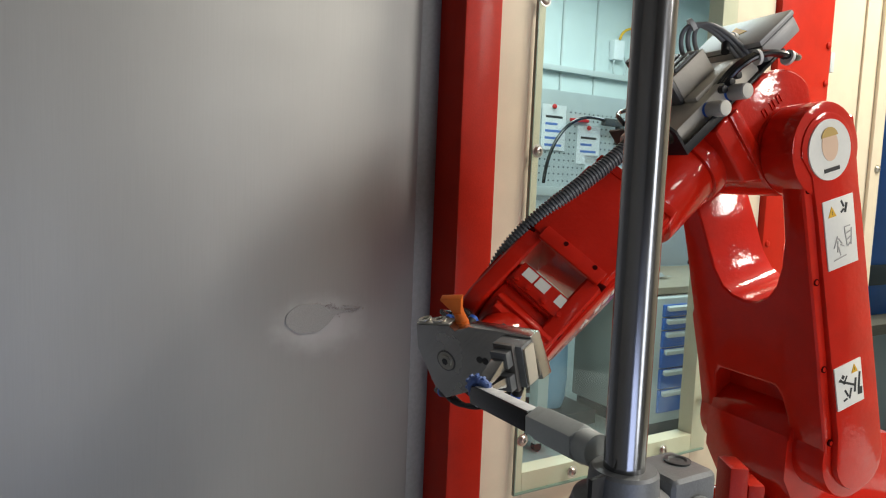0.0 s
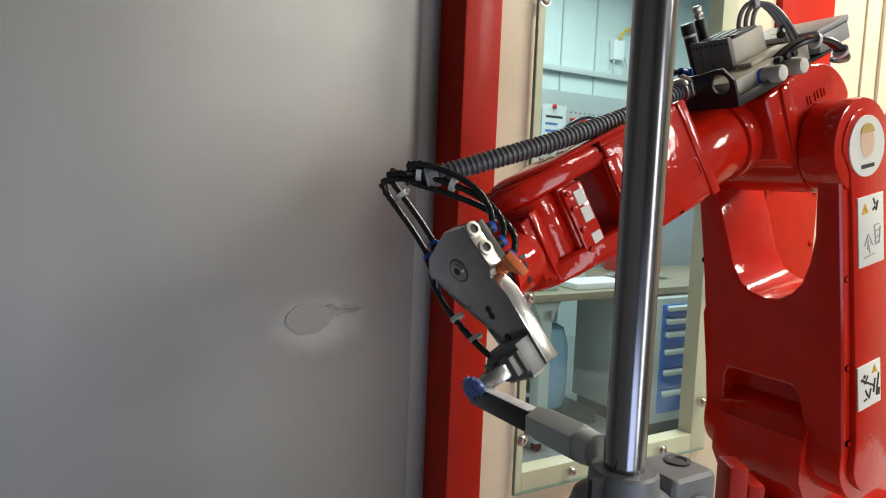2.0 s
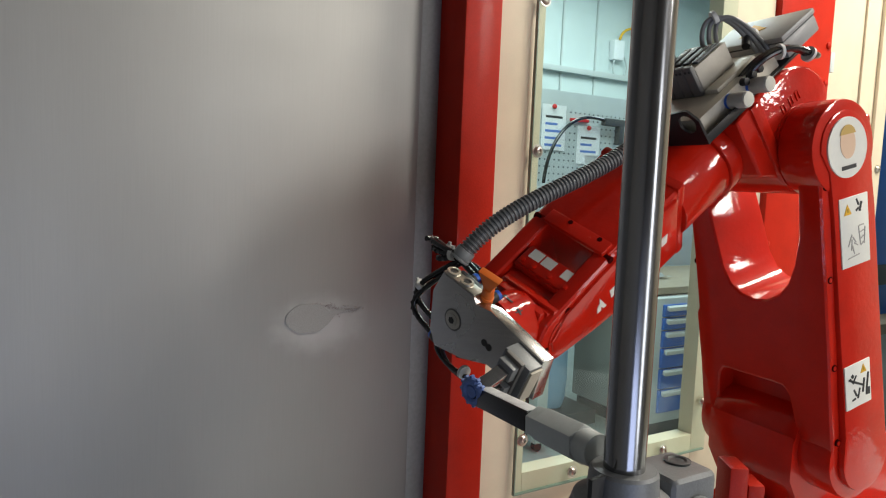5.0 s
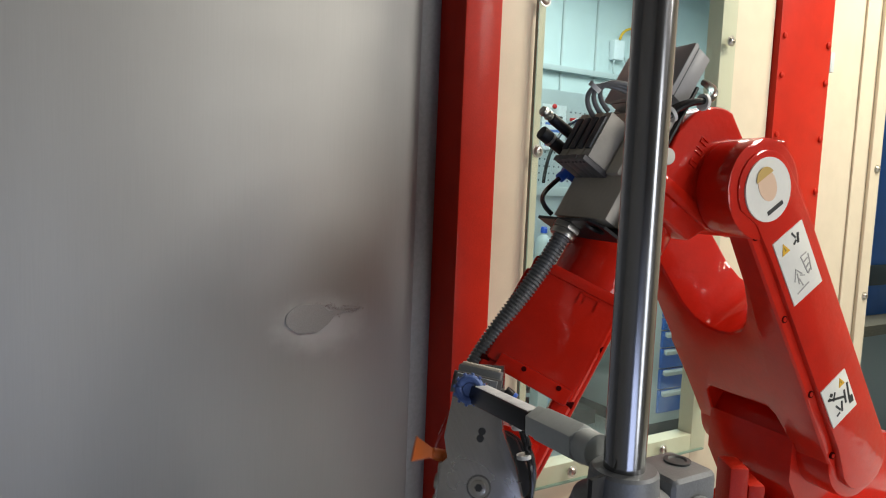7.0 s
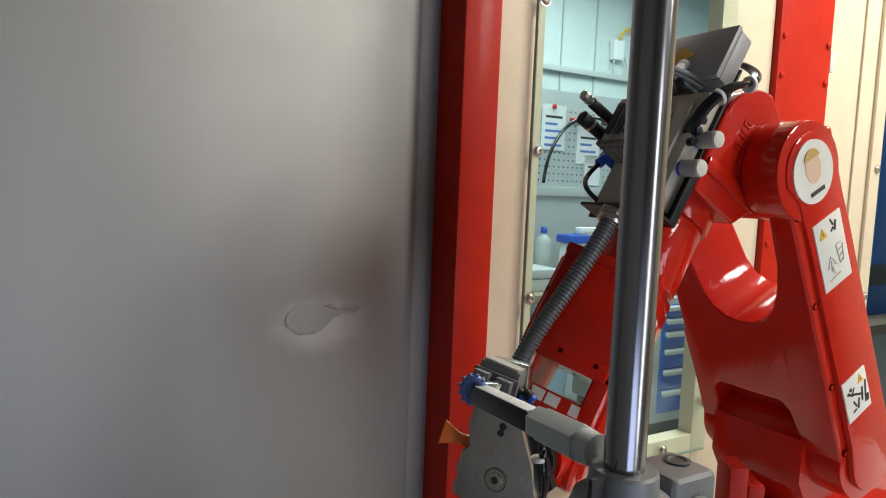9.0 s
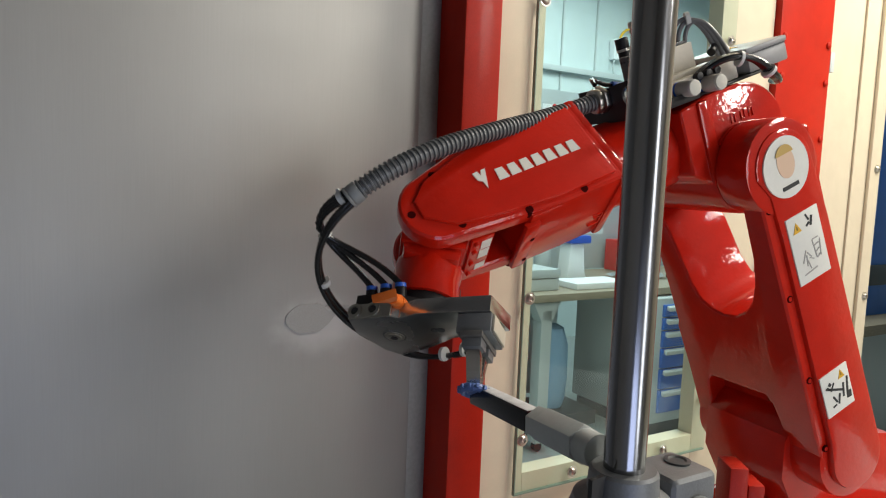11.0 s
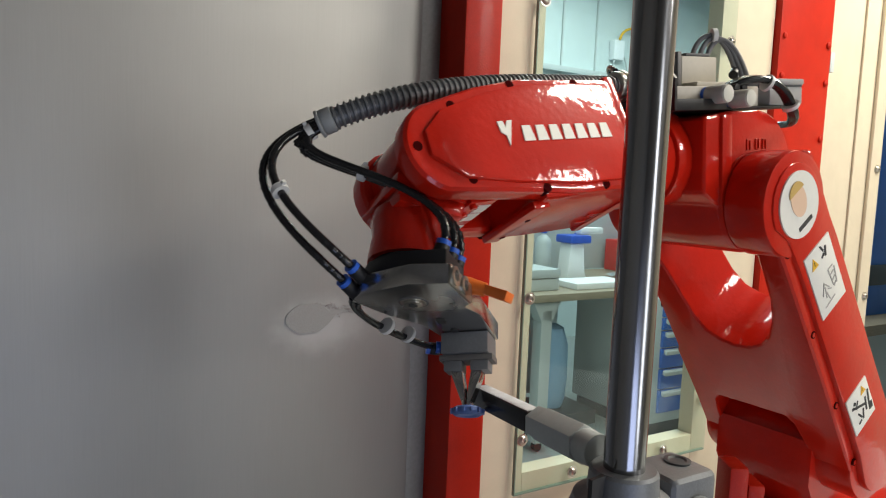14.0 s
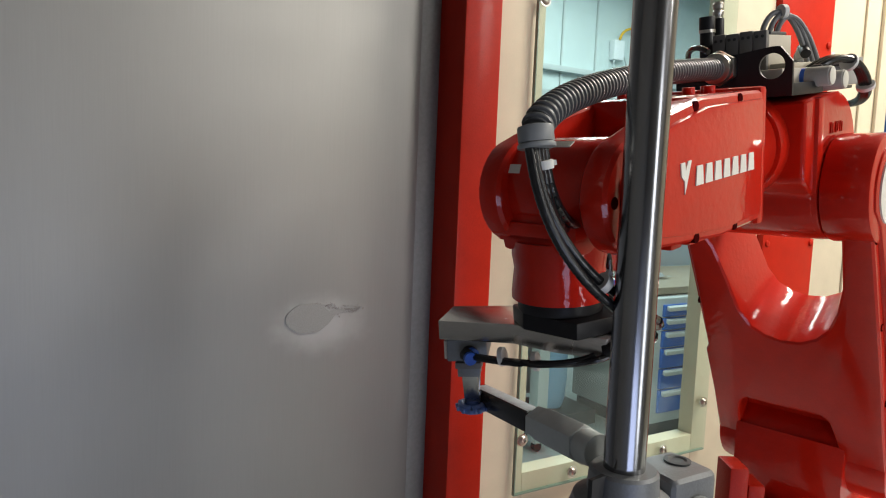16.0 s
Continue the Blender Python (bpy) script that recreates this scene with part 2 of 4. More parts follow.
# ---- joints of the robot: seconds, then degrees of the six axes ----
BASE_Z = 0.8
A1, H1, L1, A3, D4, D6 = 0.088, 0.330, 0.310, 0.040, 0.295, 0.090
JOINTS = [(0, -155.68, 15.23, -41.75, 130.28, -34.54, 167.22),
    (0.5, -155.53, 14.51, -39.51, 129.45, -33.01, 167.63),
    (0.65, -157.22, 19.1, -39.9, 116.94, -40.09, 173.06),
    (0.8, -158.54, 23.47, -39.47, 105.57, -49.36, 180.48),
    (1, -158.54, 23.47, -39.47, 105.57, -49.36, 180.48),
    (1.5, -158.33, 23.39, -39.48, 105.92, -48.28, 178.1),
    (1.58, -158.33, 23.39, -39.48, 105.92, -48.28, 178.1),
    (1.75, -156.07, 16.37, -31.78, 104.01, -31.02, 158.98),
    (2, -150.25, 11.48, -25.58, 100.65, -12.33, 137.52),
    (2.5, -149.78, 10.88, -25.58, 100.74, -9.34, 136.85),
    (2.75, -149.94, 10.85, -25.75, 105.56, -9.51, 133.54),
    (3, -149.86, 10.97, -26.52, 110.03, -9.61, 129.65),
    (3.25, -149.99, 10.4, -26.96, 121.51, -8.83, 123.58),
    (3.5, -149.89, 9.57, -28.01, 132.54, -8, 116.9),
    (3.75, -149.94, 9.8, -28.8, 146.12, -9.07, 107.77),
    (4, -149.37, 8.86, -30.04, 159.26, -10.51, 98.95),
    (4.1, -149.79, 9.37, -30.64, 163.77, -11.65, 96.19),
    (4.2, -149.12, 8.46, -31.35, 167.93, -13.41, 95.06),
    (4.44, -150.6, 9.82, -33.56, 162.73, -18.61, 102.15),
    (4.69, -151.75, 10.92, -35.9, 157.12, -25.02, 110.31),
    (4.93, -153.08, 12.59, -38.21, 151.55, -31.76, 118.39),
    (5.18, -154.45, 14.79, -40.34, 146.21, -38.44, 126.3),
    (5.42, -155.72, 17.37, -42.2, 141.22, -44.83, 134.04),
    (5.67, -156.79, 20.21, -43.78, 136.66, -50.82, 141.69),
    (5.91, -157.6, 23.17, -45.12, 132.53, -56.38, 149.39),
    (6.16, -158.13, 26.14, -46.25, 128.82, -61.51, 157.29),
    (6.4, -158.38, 29.18, -47.59, 124.76, -65.24, 164.39),
    (6.7, -156.18, 31.4, -53.77, 126.76, -71.83, 199.7),
    (7, -153.7, 32.64, -59.27, 128.6, -83.14, 234.5),
    (7.25, -151.61, 25.02, -56.61, 126.77, -78.24, 271.51),
    (7.5, -151.2, 17.55, -52.18, 130.55, -74.87, 308.42),
    (7.75, -149.23, 22.04, -56.14, 134.87, -72.93, 274.77),
    (8, -149.25, 25.72, -59.95, 143.71, -73.08, 239.79),
    (8.25, -149.04, 26.43, -59.28, 144.47, -71.45, 235.73),
    (8.5, -149.19, 26.62, -59.31, 145.41, -70.77, 231.09),
    (8.75, -149.35, 26.8, -59.33, 146.38, -70.16, 226.45),
    (9, -150.11, 26.48, -60.22, 147.94, -70.24, 222.07),
    (9.26, -151.98, 26.1, -56.93, 135.88, -66.94, 227.09),
    (9.51, -154.54, 25.5, -53.56, 122.99, -64.04, 231.18),
    (9.77, -156.87, 25.25, -49.01, 108.73, -61.17, 234.05),
    (10.02, -158.52, 25.26, -43.4, 93.72, -58.68, 236.06),
    (10.28, -159.19, 25.3, -37.26, 78.83, -56.75, 237.88),
    (10.53, -158.9, 25.22, -31.19, 64.5, -55.35, 239.87),
    (10.79, -157.81, 25, -25.6, 50.76, -54.45, 242.03),
    (11.04, -156.12, 24.75, -20.77, 37.7, -54.08, 244.32),
    (11.3, -153.85, 24.73, -17.27, 25.17, -54.11, 246.59),
    (11.4, -151.96, 28.88, -11.69, 18.98, -61.23, 232.58),
    (11.5, -149.18, 33.55, -7.3, 12.82, -67.84, 218.9),
    (11.72, -144.77, 34.94, -4.19, -1.94, -72.27, 216.15),
    (11.95, -139.96, 37.77, -4.15, -16.72, -74.56, 214.16),
    (12.5, -139.96, 37.77, -4.15, -16.72, -74.56, 214.16),
    (13, -140.64, 37.35, -4.19, -14.19, -75.09, 216.04),
    (13.25, -147.41, 35.85, -4.74, 11.96, -72.8, 204.04),
    (13.5, -152.78, 36.04, -10.4, 37.23, -69.71, 191.21),
    (13.75, -150.48, 35.38, -7.19, 31.71, -71.74, 182.28),
    (14, -146.8, 36.33, -6.09, 26.13, -69.2, 172.19),
    (14.25, -144.78, 34.83, -4.24, 18.89, -74.59, 160.78),
    (14.5, -141.43, 35.25, -5.39, 14.04, -75.7, 148.92),
    (14.77, -139.52, 33.37, -5.5, 8.54, -80.7, 129.89),
    (15.03, -137.61, 32.08, -7.12, 3.73, -85.15, 110.98),
    (15.3, -135.91, 31.34, -9.34, -0.53, -88.19, 90.13),
    (16, -135.91, 31.34, -9.34, -0.53, -88.19, 90.13)]


def pchip(xs, ys, x):
    """Smooth values without overshoot through the pairs xs, ys."""
    xs, ys = np.array(xs, float), np.array(ys, float)
    h, dl = np.diff(xs), np.diff(ys) / np.diff(xs)
    d = np.zeros_like(ys)
    for i in range(1, len(xs) - 1):
        if dl[i - 1] * dl[i] > 0:
            w1, w2 = 2 * h[i] + h[i - 1], h[i] + 2 * h[i - 1]
            d[i] = (w1 + w2) / (w1 / dl[i - 1] + w2 / dl[i])
    i = int(min(max(np.searchsorted(xs, x, side="right") - 1, 0), len(xs) - 2))
    s = (x - xs[i]) / h[i]
    return float(ys[i] * (1 + 2 * s) * (1 - s) ** 2 + d[i] * h[i] * s * (1 - s) ** 2 + ys[i + 1] * s * s * (3 - 2 * s) + d[i + 1] * h[i] * s * s * (s - 1))


def joints(t):
    xs = [row[0] for row in JOINTS]
    return [pchip(xs, [row[k] for row in JOINTS], t) for k in range(1, 7)]


def links(t):
    """The poses of the links at t seconds: swivel, lower arm, elbow, forearm, wrist, tool."""
    s, l, u, r, b, w = joints(t)
    swivel = pose(0, 0, BASE_Z, 0, 0, s)
    lower = swivel @ pose(A1, 0, H1, 0, l, 0)
    elbow = swivel @ pose(A1 + L1 * math.sin(radians(l)), 0, H1 + L1 * math.cos(radians(l)), 0, -u, 0)
    fore = elbow @ pose(0, 0, A3, r, 0, 0)
    wrist = fore @ pose(D4, 0, 0, 0, -b, 0)
    tool = wrist @ pose(D6, 0, 0, w, 0, 0)
    return dict(swivel=swivel, lower=lower, elbow=elbow, fore=fore, wrist=wrist, tool=tool)


TIMES = [round(0.1 * i, 1) for i in range(161)]
POSES = {t: links(t) for t in TIMES}

# ---- the window wall ----
Z_TOP = 2.5


def wall_piece(name, bm, material, label):
    return solid(name, bm, material, label, kind="structure", m=W)


panel = wall_piece("wall_panel", box(-1.7, -0.03, 0.0, 0.03, 0.0, Z_TOP, 0.002), STEEL, "satin stainless steel sheet wall panel with a blasted spot")
patch_outline = [(-0.1725 + 0.0285 * math.cos(x), 1.2165 + 0.0180 * math.sin(x) + 0.0007 * math.sin(7 * x)) for x in (2 * math.pi * i / 60 for i in range(4, 57))]
patch_outline += [(-0.139, 1.2180), (-0.131, 1.2205), (-0.126, 1.2228), (-0.1245, 1.2245), (-0.1290, 1.2256), (-0.137, 1.2255)]
part("blasted_patch", prism(patch_outline, -0.0012, -0.0004, "y"), SCOUR, panel, "dull bare oval patch scoured by the jet")
rng_spot = random.Random(5)
SPECKS = []
for i in range(240):
    f = rng_spot.random()
    x, z = -0.168 + 0.062 * f, 1.2335 - 0.011 * f + rng_spot.gauss(0, 0.0012 + 0.0018 * f)
    if i % 3 == 0:
        x, z = -0.140 + 0.040 * f, 1.2195 + 0.007 * f + rng_spot.gauss(0, 0.0022)
    SPECKS.append(cyl((x, -0.0002, z), (x, -0.0008, z), rng_spot.uniform(0.0002, 0.0007), n=6))
part("splatter", join(*SPECKS), SPLATTER, panel, "fine brownish speckles thrown from the blasted patch")
wall_piece("trim_1", box(-0.03, 0.0, 0.004, 0.05, 0.0, Z_TOP, 0.002), STEEL_EDGE, "dark grey steel edge profile beside the sheet panel")
wall_piece("post_1", box(0.0, 0.055, -0.055, 0.06, 0.0, Z_TOP, 0.004), RED_POST, "red powder-coated square steel post of the cell")
wall_piece("wall_sheet_left", box(0.0555, 0.168, 0.0, 0.03, 0.0, Z_TOP, 0.0015), CREAM, "cream powder-coated sheet beside the window")
wall_piece("wall_sheet_below", box(0.1682, 0.548, 0.0, 0.03, 0.0, 0.957, 0.0015), CREAM, "cream powder-coated sheet below the window")
wall_piece("wall_sheet_above", box(0.1682, 0.548, 0.0, 0.03, 1.95, Z_TOP, 0.0015), CREAM, "cream powder-coated sheet above the window")
wall_piece("wall_sheet_right", box(0.5482, 0.69, 0.0, 0.03, 0.0, Z_TOP, 0.0015), CREAM, "cream powder-coated sheet beside the red column")
column = wall_piece("post_2", box(0.692, 0.856, -0.012, 0.06, 0.0, Z_TOP, 0.006), RED_POST, "red powder-coated steel column with rivets and a hinge")
for z in (1.50, 1.606, 1.676, 1.80, 1.40, 1.30):
    part("rivet", lathe([(0.0, 0), (0.007, 0.0), (0.006, 0.003), (0.003, 0.0045)], pose(0.842, -0.012, z, 90, 0, 0), 12), RED_POST, column)
    part("rivet", lathe([(0.0, 0), (0.006, 0.0), (0.005, 0.003), (0.002, 0.004)], pose(0.704, -0.012, z, 90, 0, 0), 12), RED_POST, column)
part("hinge", box(0.858, 0.872, -0.010, 0.0, 1.630, 1.668, 0.002), BENCH_GREY, column, "pale grey hinge leaf")
door = wall_piece("door_1", box(0.8565, 1.085, 0.002, 0.04, 0.0, Z_TOP, 0.002), CREAM, "cream sheet door with a bolted window strip")
part("glazing_strip", box(1.046, 1.0845, -0.006, 0.0015, 0.3, Z_TOP, 0.002), CREAM, door)
part("edge_fold", box(0.985, 0.992, -0.003, 0.0015, 0.0, Z_TOP, 0.0015), CREAM, door)
wall_piece("wall_sheet_top", box(-2.2, 5.56, 0.0, 0.05, Z_TOP + 0.062, 3.39), CREAM, "cream sheet above the cell")
wall_piece("wall_sheet_end", box(1.6, 2.6, 0.0, 0.04, 0.0, Z_TOP), CREAM, "cream sheet closing the cell")
BOLT = [(0.0, 0.0), (0.0095, 0.0), (0.0095, 0.0012), (0.0072, 0.0013), (0.0070, 0.003), (0.0050, 0.0052), (0.0030, 0.0056), (0.0026, 0.0036), (0.0, 0.0036)][1:]
bolt_mesh = mesh_of("bolt", lathe(BOLT + [(0.0005, 0.0036)], None, 20), SCREW)


def bolt_at(parent, u, z, v):
    ob = new("bolt", bolt_mesh)
    ob.parent = parent
    ob.matrix_basis = pose(u, v, z, 90, 0, 0)
    return ob


for z in (1.453, 1.182, 1.72):
    bolt_at(door, 1.070, z, -0.006)
window = tagged(new("window_1", mesh_of("window_1", box(0.1495, 0.574, -0.009, -0.003, 0.93, 1.98), GLASS)), "clear greenish safety glass pane bolted over the opening", "window", kind="structure")
window.matrix_basis = W
window.visible_shadow = False
for u, z in [(0.158, z) for z in (0.95, 1.013, 1.225, 1.437, 1.646, 1.85)][1:] + [(0.260, 0.945), (0.465, 0.945), (0.562, 1.017), (0.562, 1.225), (0.562, 1.437), (0.562, 1.646)]:
    bolt_at(window, u, z, -0.009)
part("glass_edge", box(0.1478, 0.1493, -0.009, -0.003, 0.93, 1.98), GLASS_EDGE, window, "green polished glass edge")
part("glass_edge", box(0.1478, 0.574, -0.009, -0.003, 0.928, 0.9298), GLASS_EDGE, window, "green polished glass edge")

# unseen ceiling and walls close the cell; grey set to darken the sheet's reflections
solid("ceiling", box(-2.2, 2.8, -2.6, 0.0, Z_TOP + 0.002, Z_TOP + 0.06), CELL_GREY, "unseen grey ceiling added over the cell", kind="structure", m=W)
solid("wall_back", box(-2.2, 2.8, -2.66, -2.60, 0.0, Z_TOP), CELL_GREY, "unseen grey wall added behind the camera", kind="structure", m=W)
solid("wall_side_left", box(-1.76, -1.702, -2.6, 0.0, 0.0, Z_TOP), CELL_GREY, "unseen grey side wall added to the cell", kind="structure", m=W)
solid("wall_side_right", box(2.6, 2.66, -2.6, 0.0, 0.0, Z_TOP), CREAM, "unseen cream side wall added to the cell", kind="structure", m=W)
solid("floor", box(-2.2, 5.6, -2.66, 4.6, -0.06, 0.0), FLOOR_GREY, "grey epoxy workshop floor", kind="structure", m=W)
# the workshop behind the window
solid("wall_far", box(-2.2, 5.6, 4.0, 4.06, 0.0, 3.4), WHITE_WALL, "pale painted workshop wall", kind="structure", m=W)
solid("wall_far_left", box(-0.5, -0.44, 0.06, 4.0, 0.0, 3.4), WHITE_WALL, "pale painted workshop side wall", kind="structure", m=W)
solid("wall_far_right", box(5.5, 5.56, 0.06, 4.0, 0.0, 3.4), WHITE_WALL, "pale painted workshop side wall", kind="structure", m=W)
solid("ceiling_far", box(-2.2, 5.6, 0.0, 4.06, 3.4, 3.46), WHITE_WALL, "pale workshop ceiling", kind="structure", m=W)

lamp("cell_lamp", W @ Vector((1.15, -0.55, 2.44)), W @ Vector((1.10, -0.55, 0)), 0.16, 0.9, 32, (1.0, 0.93, 0.79))
lamp("cell_lamp", W @ Vector((1.45, -1.90, 2.44)), W @ Vector((1.10, -0.90, 0.6)), 0.30, 0.9, 36, (1.0, 0.95, 0.87))
lamp("hall_light", W @ Vector((0.55, -2.50, 2.36)), W @ Vector((0.10, 0.0, 1.15)), 0.45, 0.16, 5.5, (1.0, 0.96, 0.90))
# added fill behind the camera, streaks the rod and lifts the sheet; no doorway
lamp("rear_fill", W @ Vector((0.38, -2.55, 1.15)), W @ Vector((0.1, 0.0, 1.2)), 0.45, 1.3, 10, (0.94, 0.96, 1.0))
# added low fill that tints the lower sheet blue; the wall has no opening
lamp("low_blue_fill", W @ Vector((-0.75, -2.55, 0.50)), W @ Vector((-0.6, 0.0, 0.8)), 1.2, 0.6, 8, (0.60, 0.69, 1.0))
lamp("workshop_lamp", W @ Vector((1.8, 1.5, 3.3)), W @ Vector((1.8, 1.5, 0)), 2.4, 0.5, 66, (0.88, 0.98, 0.98))
lamp("workshop_lamp", W @ Vector((3.9, 2.6, 3.3)), W @ Vector((3.9, 2.6, 0)), 2.4, 0.5, 66, (0.88, 0.98, 0.98))

# ---- the stand with the blasting nozzle ----
NZ = Vector((-0.4285, -0.318, 1.2440))
SPOT = Vector((-0.605, 0.050, 1.2180))
JET = (SPOT - NZ).normalized()


def along(p, d, roll=0.0):
    """A pose at p with x along d and z as near up as can be."""
    x = Vector(d).normalized()
    y = Vector((0, 0, 1)).cross(x).normalized()
    m = Matrix((x, y, x.cross(y))).transposed().to_4x4()
    return Matrix.Translation(p) @ m @ pose(0, 0, 0, roll, 0, 0)


stand = thing("nozzle_stand", "round ground-steel rod with grey cast clamps carrying the nozzle", "stand")
ROD = Vector((-0.3635, -0.4458, 1.2450))
UP = Vector((0, 0, 1))
part("rod", cyl(ROD - UP * 0.445, ROD + UP * 0.50, 0.0101, n=48), CHROME, stand, "shiny ground-steel rod")
part("foot", cyl(ROD - UP * 0.445, ROD - UP * 0.425, 0.05, n=40, bevel=0.003), CAST, stand, "grey cast foot of the rod")
clamp = part("clamp", lathe([(0.0260, -0.060), (0.0260, -0.016), (0.0240, -0.010), (0.0175, -0.006), (0.0168, 0.0035), (0.0155, 0.0050), (0.0108, 0.0050)], Matrix.Translation(ROD), 44), CAST, stand, "grey cast aluminium rod clamp")
part("clamp_slot", box(-0.0262, -0.0160, -0.0012, 0.0012, -0.058, 0.0052), INK, clamp, at=Matrix.Translation(ROD) @ pose(0, 0, 0, 0, 0, 40))
BLK = Vector((-0.3290, -0.4160, 1.2260))
block = part("cross_clamp", join(box(-0.017, 0.017, -0.016, 0.016, -0.050, 0.014, 0.005, 3)), CAST, stand, "grey cast cross clamp", at=Matrix.Translation(BLK) @ pose(0, 0, 0, 0, 0, 31))
part("web", box(-0.042, -0.014, -0.010, 0.010, -0.045, 0.008, 0.004), CAST, block)
part("clamp_bolt", lathe([(0.0072, 0.0138), (0.0072, 0.0150), (0.0050, 0.0152), (0.0040, 0.0144), (0.0005, 0.0144)], Matrix.Translation((0.006, 0.002, 0)), 24), DARK, block, "dark socket bolt")
part("boss", cyl((0.000, -0.014, -0.008), (0.000, -0.024, -0.010), 0.0125, n=32, bevel=0.002), CAST, block)
part("cross_tube", cyl((0.000, -0.022, -0.010), (0.030, -0.060, -0.030), 0.0085, n=32), BENCH_GREY, block, "pale grey cross tube")
part("lever", prism([(0.018, -0.036), (0.045, -0.046), (0.052, -0.036), (0.030, -0.022)], -0.016, -0.006, "z", 0.002), CAST, block, "grey clamping lever")
nozzle = thing("blasting_nozzle", "black flat blasting nozzle with a grey hexagonal holder", "nozzle", along(NZ, JET))
part("tip", prism([(-0.0065, -0.006), (0.0065, -0.006), (0.0075, 0.0), (0.0055, 0.006), (-0.0055, 0.006), (-0.0075, 0.0)], -0.074, 0.0, "x", 0.0006), NOZZLE, nozzle, "black nozzle body with a slotted mouth")
part("top_face", box(-0.068, -0.003, -0.0047, 0.0047, 0.0057, 0.0064, 0.0003), NOZZLE_TOP, nozzle, "upper face of the nozzle, painted pale for reflected light")
part("nut", cyl((-0.088, 0, 0), (-0.072, 0, 0), 0.0108, 0.0100, n=6, bevel=0.0008), BENCH_GREY, nozzle, "light grey hexagonal nut")
part("holder", join(cyl((-0.116, 0, 0), (-0.082, 0, 0), 0.0112, n=6, bevel=0.001), cyl((-0.128, 0, 0), (-0.116, 0, 0), 0.009, n=24)), BENCH_GREY, nozzle, "light grey hexagonal holder")

# ---- the robot ----
robot = thing("industrial_robot", "glossy red six-axis industrial robot arm with valves and hose", "robot")
base = part("base", join(cyl((0, 0, BASE_Z), (0, 0, BASE_Z + 0.03), 0.15, n=48, bevel=0.004), cyl((0, 0, BASE_Z + 0.03), (0, 0, BASE_Z + 0.19), 0.105, 0.095, n=48, bevel=0.004)), RED, robot)
solid("machine_table", box(-0.45, 0.9, -0.50, 0.26, 0.0, BASE_Z - 0.001, 0.006), BENCH_GREY, "grey steel machine table under the robot", "table")

swivel = part("swivel", join(cyl((0, 0, 0.19), (0, 0, 0.245), 0.10, n=48, bevel=0.006), prism([(-0.08, 0.24), (0.10, 0.24), (0.135, 0.30), (0.135, 0.345)] + arc(A1, H1, 0.047, 10, 170, 8) + [(-0.03, 0.33), (-0.08, 0.30)], -0.052, 0.052, "y", 0.006)), RED, robot)
part("foot_bracket", box(0.09, 0.15, -0.03, 0.03, 0.20, 0.262, 0.006), RED, swivel)

# lower arm: a fork with an off-centre slot, rounded at both ends
SLOT = [(0.055, 0.335), (0.067, 0.284), (0.0640, 0.232), (0.0575, 0.204), (0.0490, 0.184), (0.0380, 0.1715), (0.0240, 0.1640), (0.0080, 0.1625), (-0.0060, 0.1660), (-0.0180, 0.1745), (-0.0265, 0.192), (-0.0330, 0.228), (-0.0400, 0.262), (-0.0545, 0.290), (-0.0545, 0.335)]
POCKET_TOP = 0.074
OUTER = {1: 0.0870, -1: 0.0660}
UPPER = [(0.0520, -0.010), (0.0860, -0.010), (0.0870, POCKET_TOP), (0.0885, 0.12), (0.0900, 0.30), (0.0900, 0.335)] + SLOT + [(-0.0650, 0.335), (-0.0650, 0.20), (-0.0665, 0.14), (-0.0700, 0.132), (-0.0710, POCKET_TOP), (-0.0755, -0.004), (-0.0520, -0.004), (-0.0470, 0.050), (-0.0440, 0.066), (-0.0380, POCKET_TOP), (0.0350, POCKET_TOP), (0.0410, 0.066), (0.0440, 0.050)]
lower = part("lower_arm", prism(UPPER, -0.043, 0.033, "x", 0.0045, 3), RED, robot)
part("lower_web", prism([(0.086, 0.0), (0.0868, POCKET_TOP + 0.003), (-0.0705, POCKET_TOP + 0.003), (-0.074, 0.0)], -0.0428, 0.010, "x", 0.0035, 2), RED, lower)
# rolled housing that fills the pocket's lower half
part("pocket_roll", prism(arc(0.000, 0.004, 0.034, -60, 86, 12) + [(-0.01, 0.038), (-0.01, -0.02)], -0.048, 0.046, "y", 0.003), RED, lower)
part("shoulder_end", prism(arc(-0.004, 0, 0.043, 0, 360, 36)[:-1], -0.0745, 0.0865, "y", 0.006), RED, lower)
for s in (1, -1):
    o = OUTER[s]
    part("elbow_end", prism(arc(0, L1, 0.0435, 0, 360, 36)[:-1], s * (0.056 if s > 0 else 0.0552), s * (o + 0.0045), "y", 0.004), RED, lower)
    part("side_cover", prism(arc(-0.006, 0.002, 0.034, 180, 360, 12) + [(0.0222, 0.035), (0.0220, 0.06), (0.0215, 0.25), (0.0235, 0.290)] + arc(0.0, L1, 0.034, 0, 180, 12) + [(-0.038, 0.25)], s * (o - 0.002), s * (o + 0.0065), "y", 0.003), RED, lower)
    for x, z in ((-0.008, 0.3455), (0.0262, 0.2790), (0.0262, 0.1922), (0.0262, 0.1055), (0.0262, 0.028)):
        # pocket is not sunk: a flush dark disc paints its shade
        part("screw_pocket", cyl((x, s * (o - 0.012), z), (x, s * (o + 0.0011 + 0.0080 * z), z), 0.0034, n=16), HOLE_SHADE, lower)
        part("screw_head", cyl((x, s * (o - 0.012), z), (x, s * (o + 0.0014 + 0.0080 * z), z), 0.0022, n=12), RED, lower)
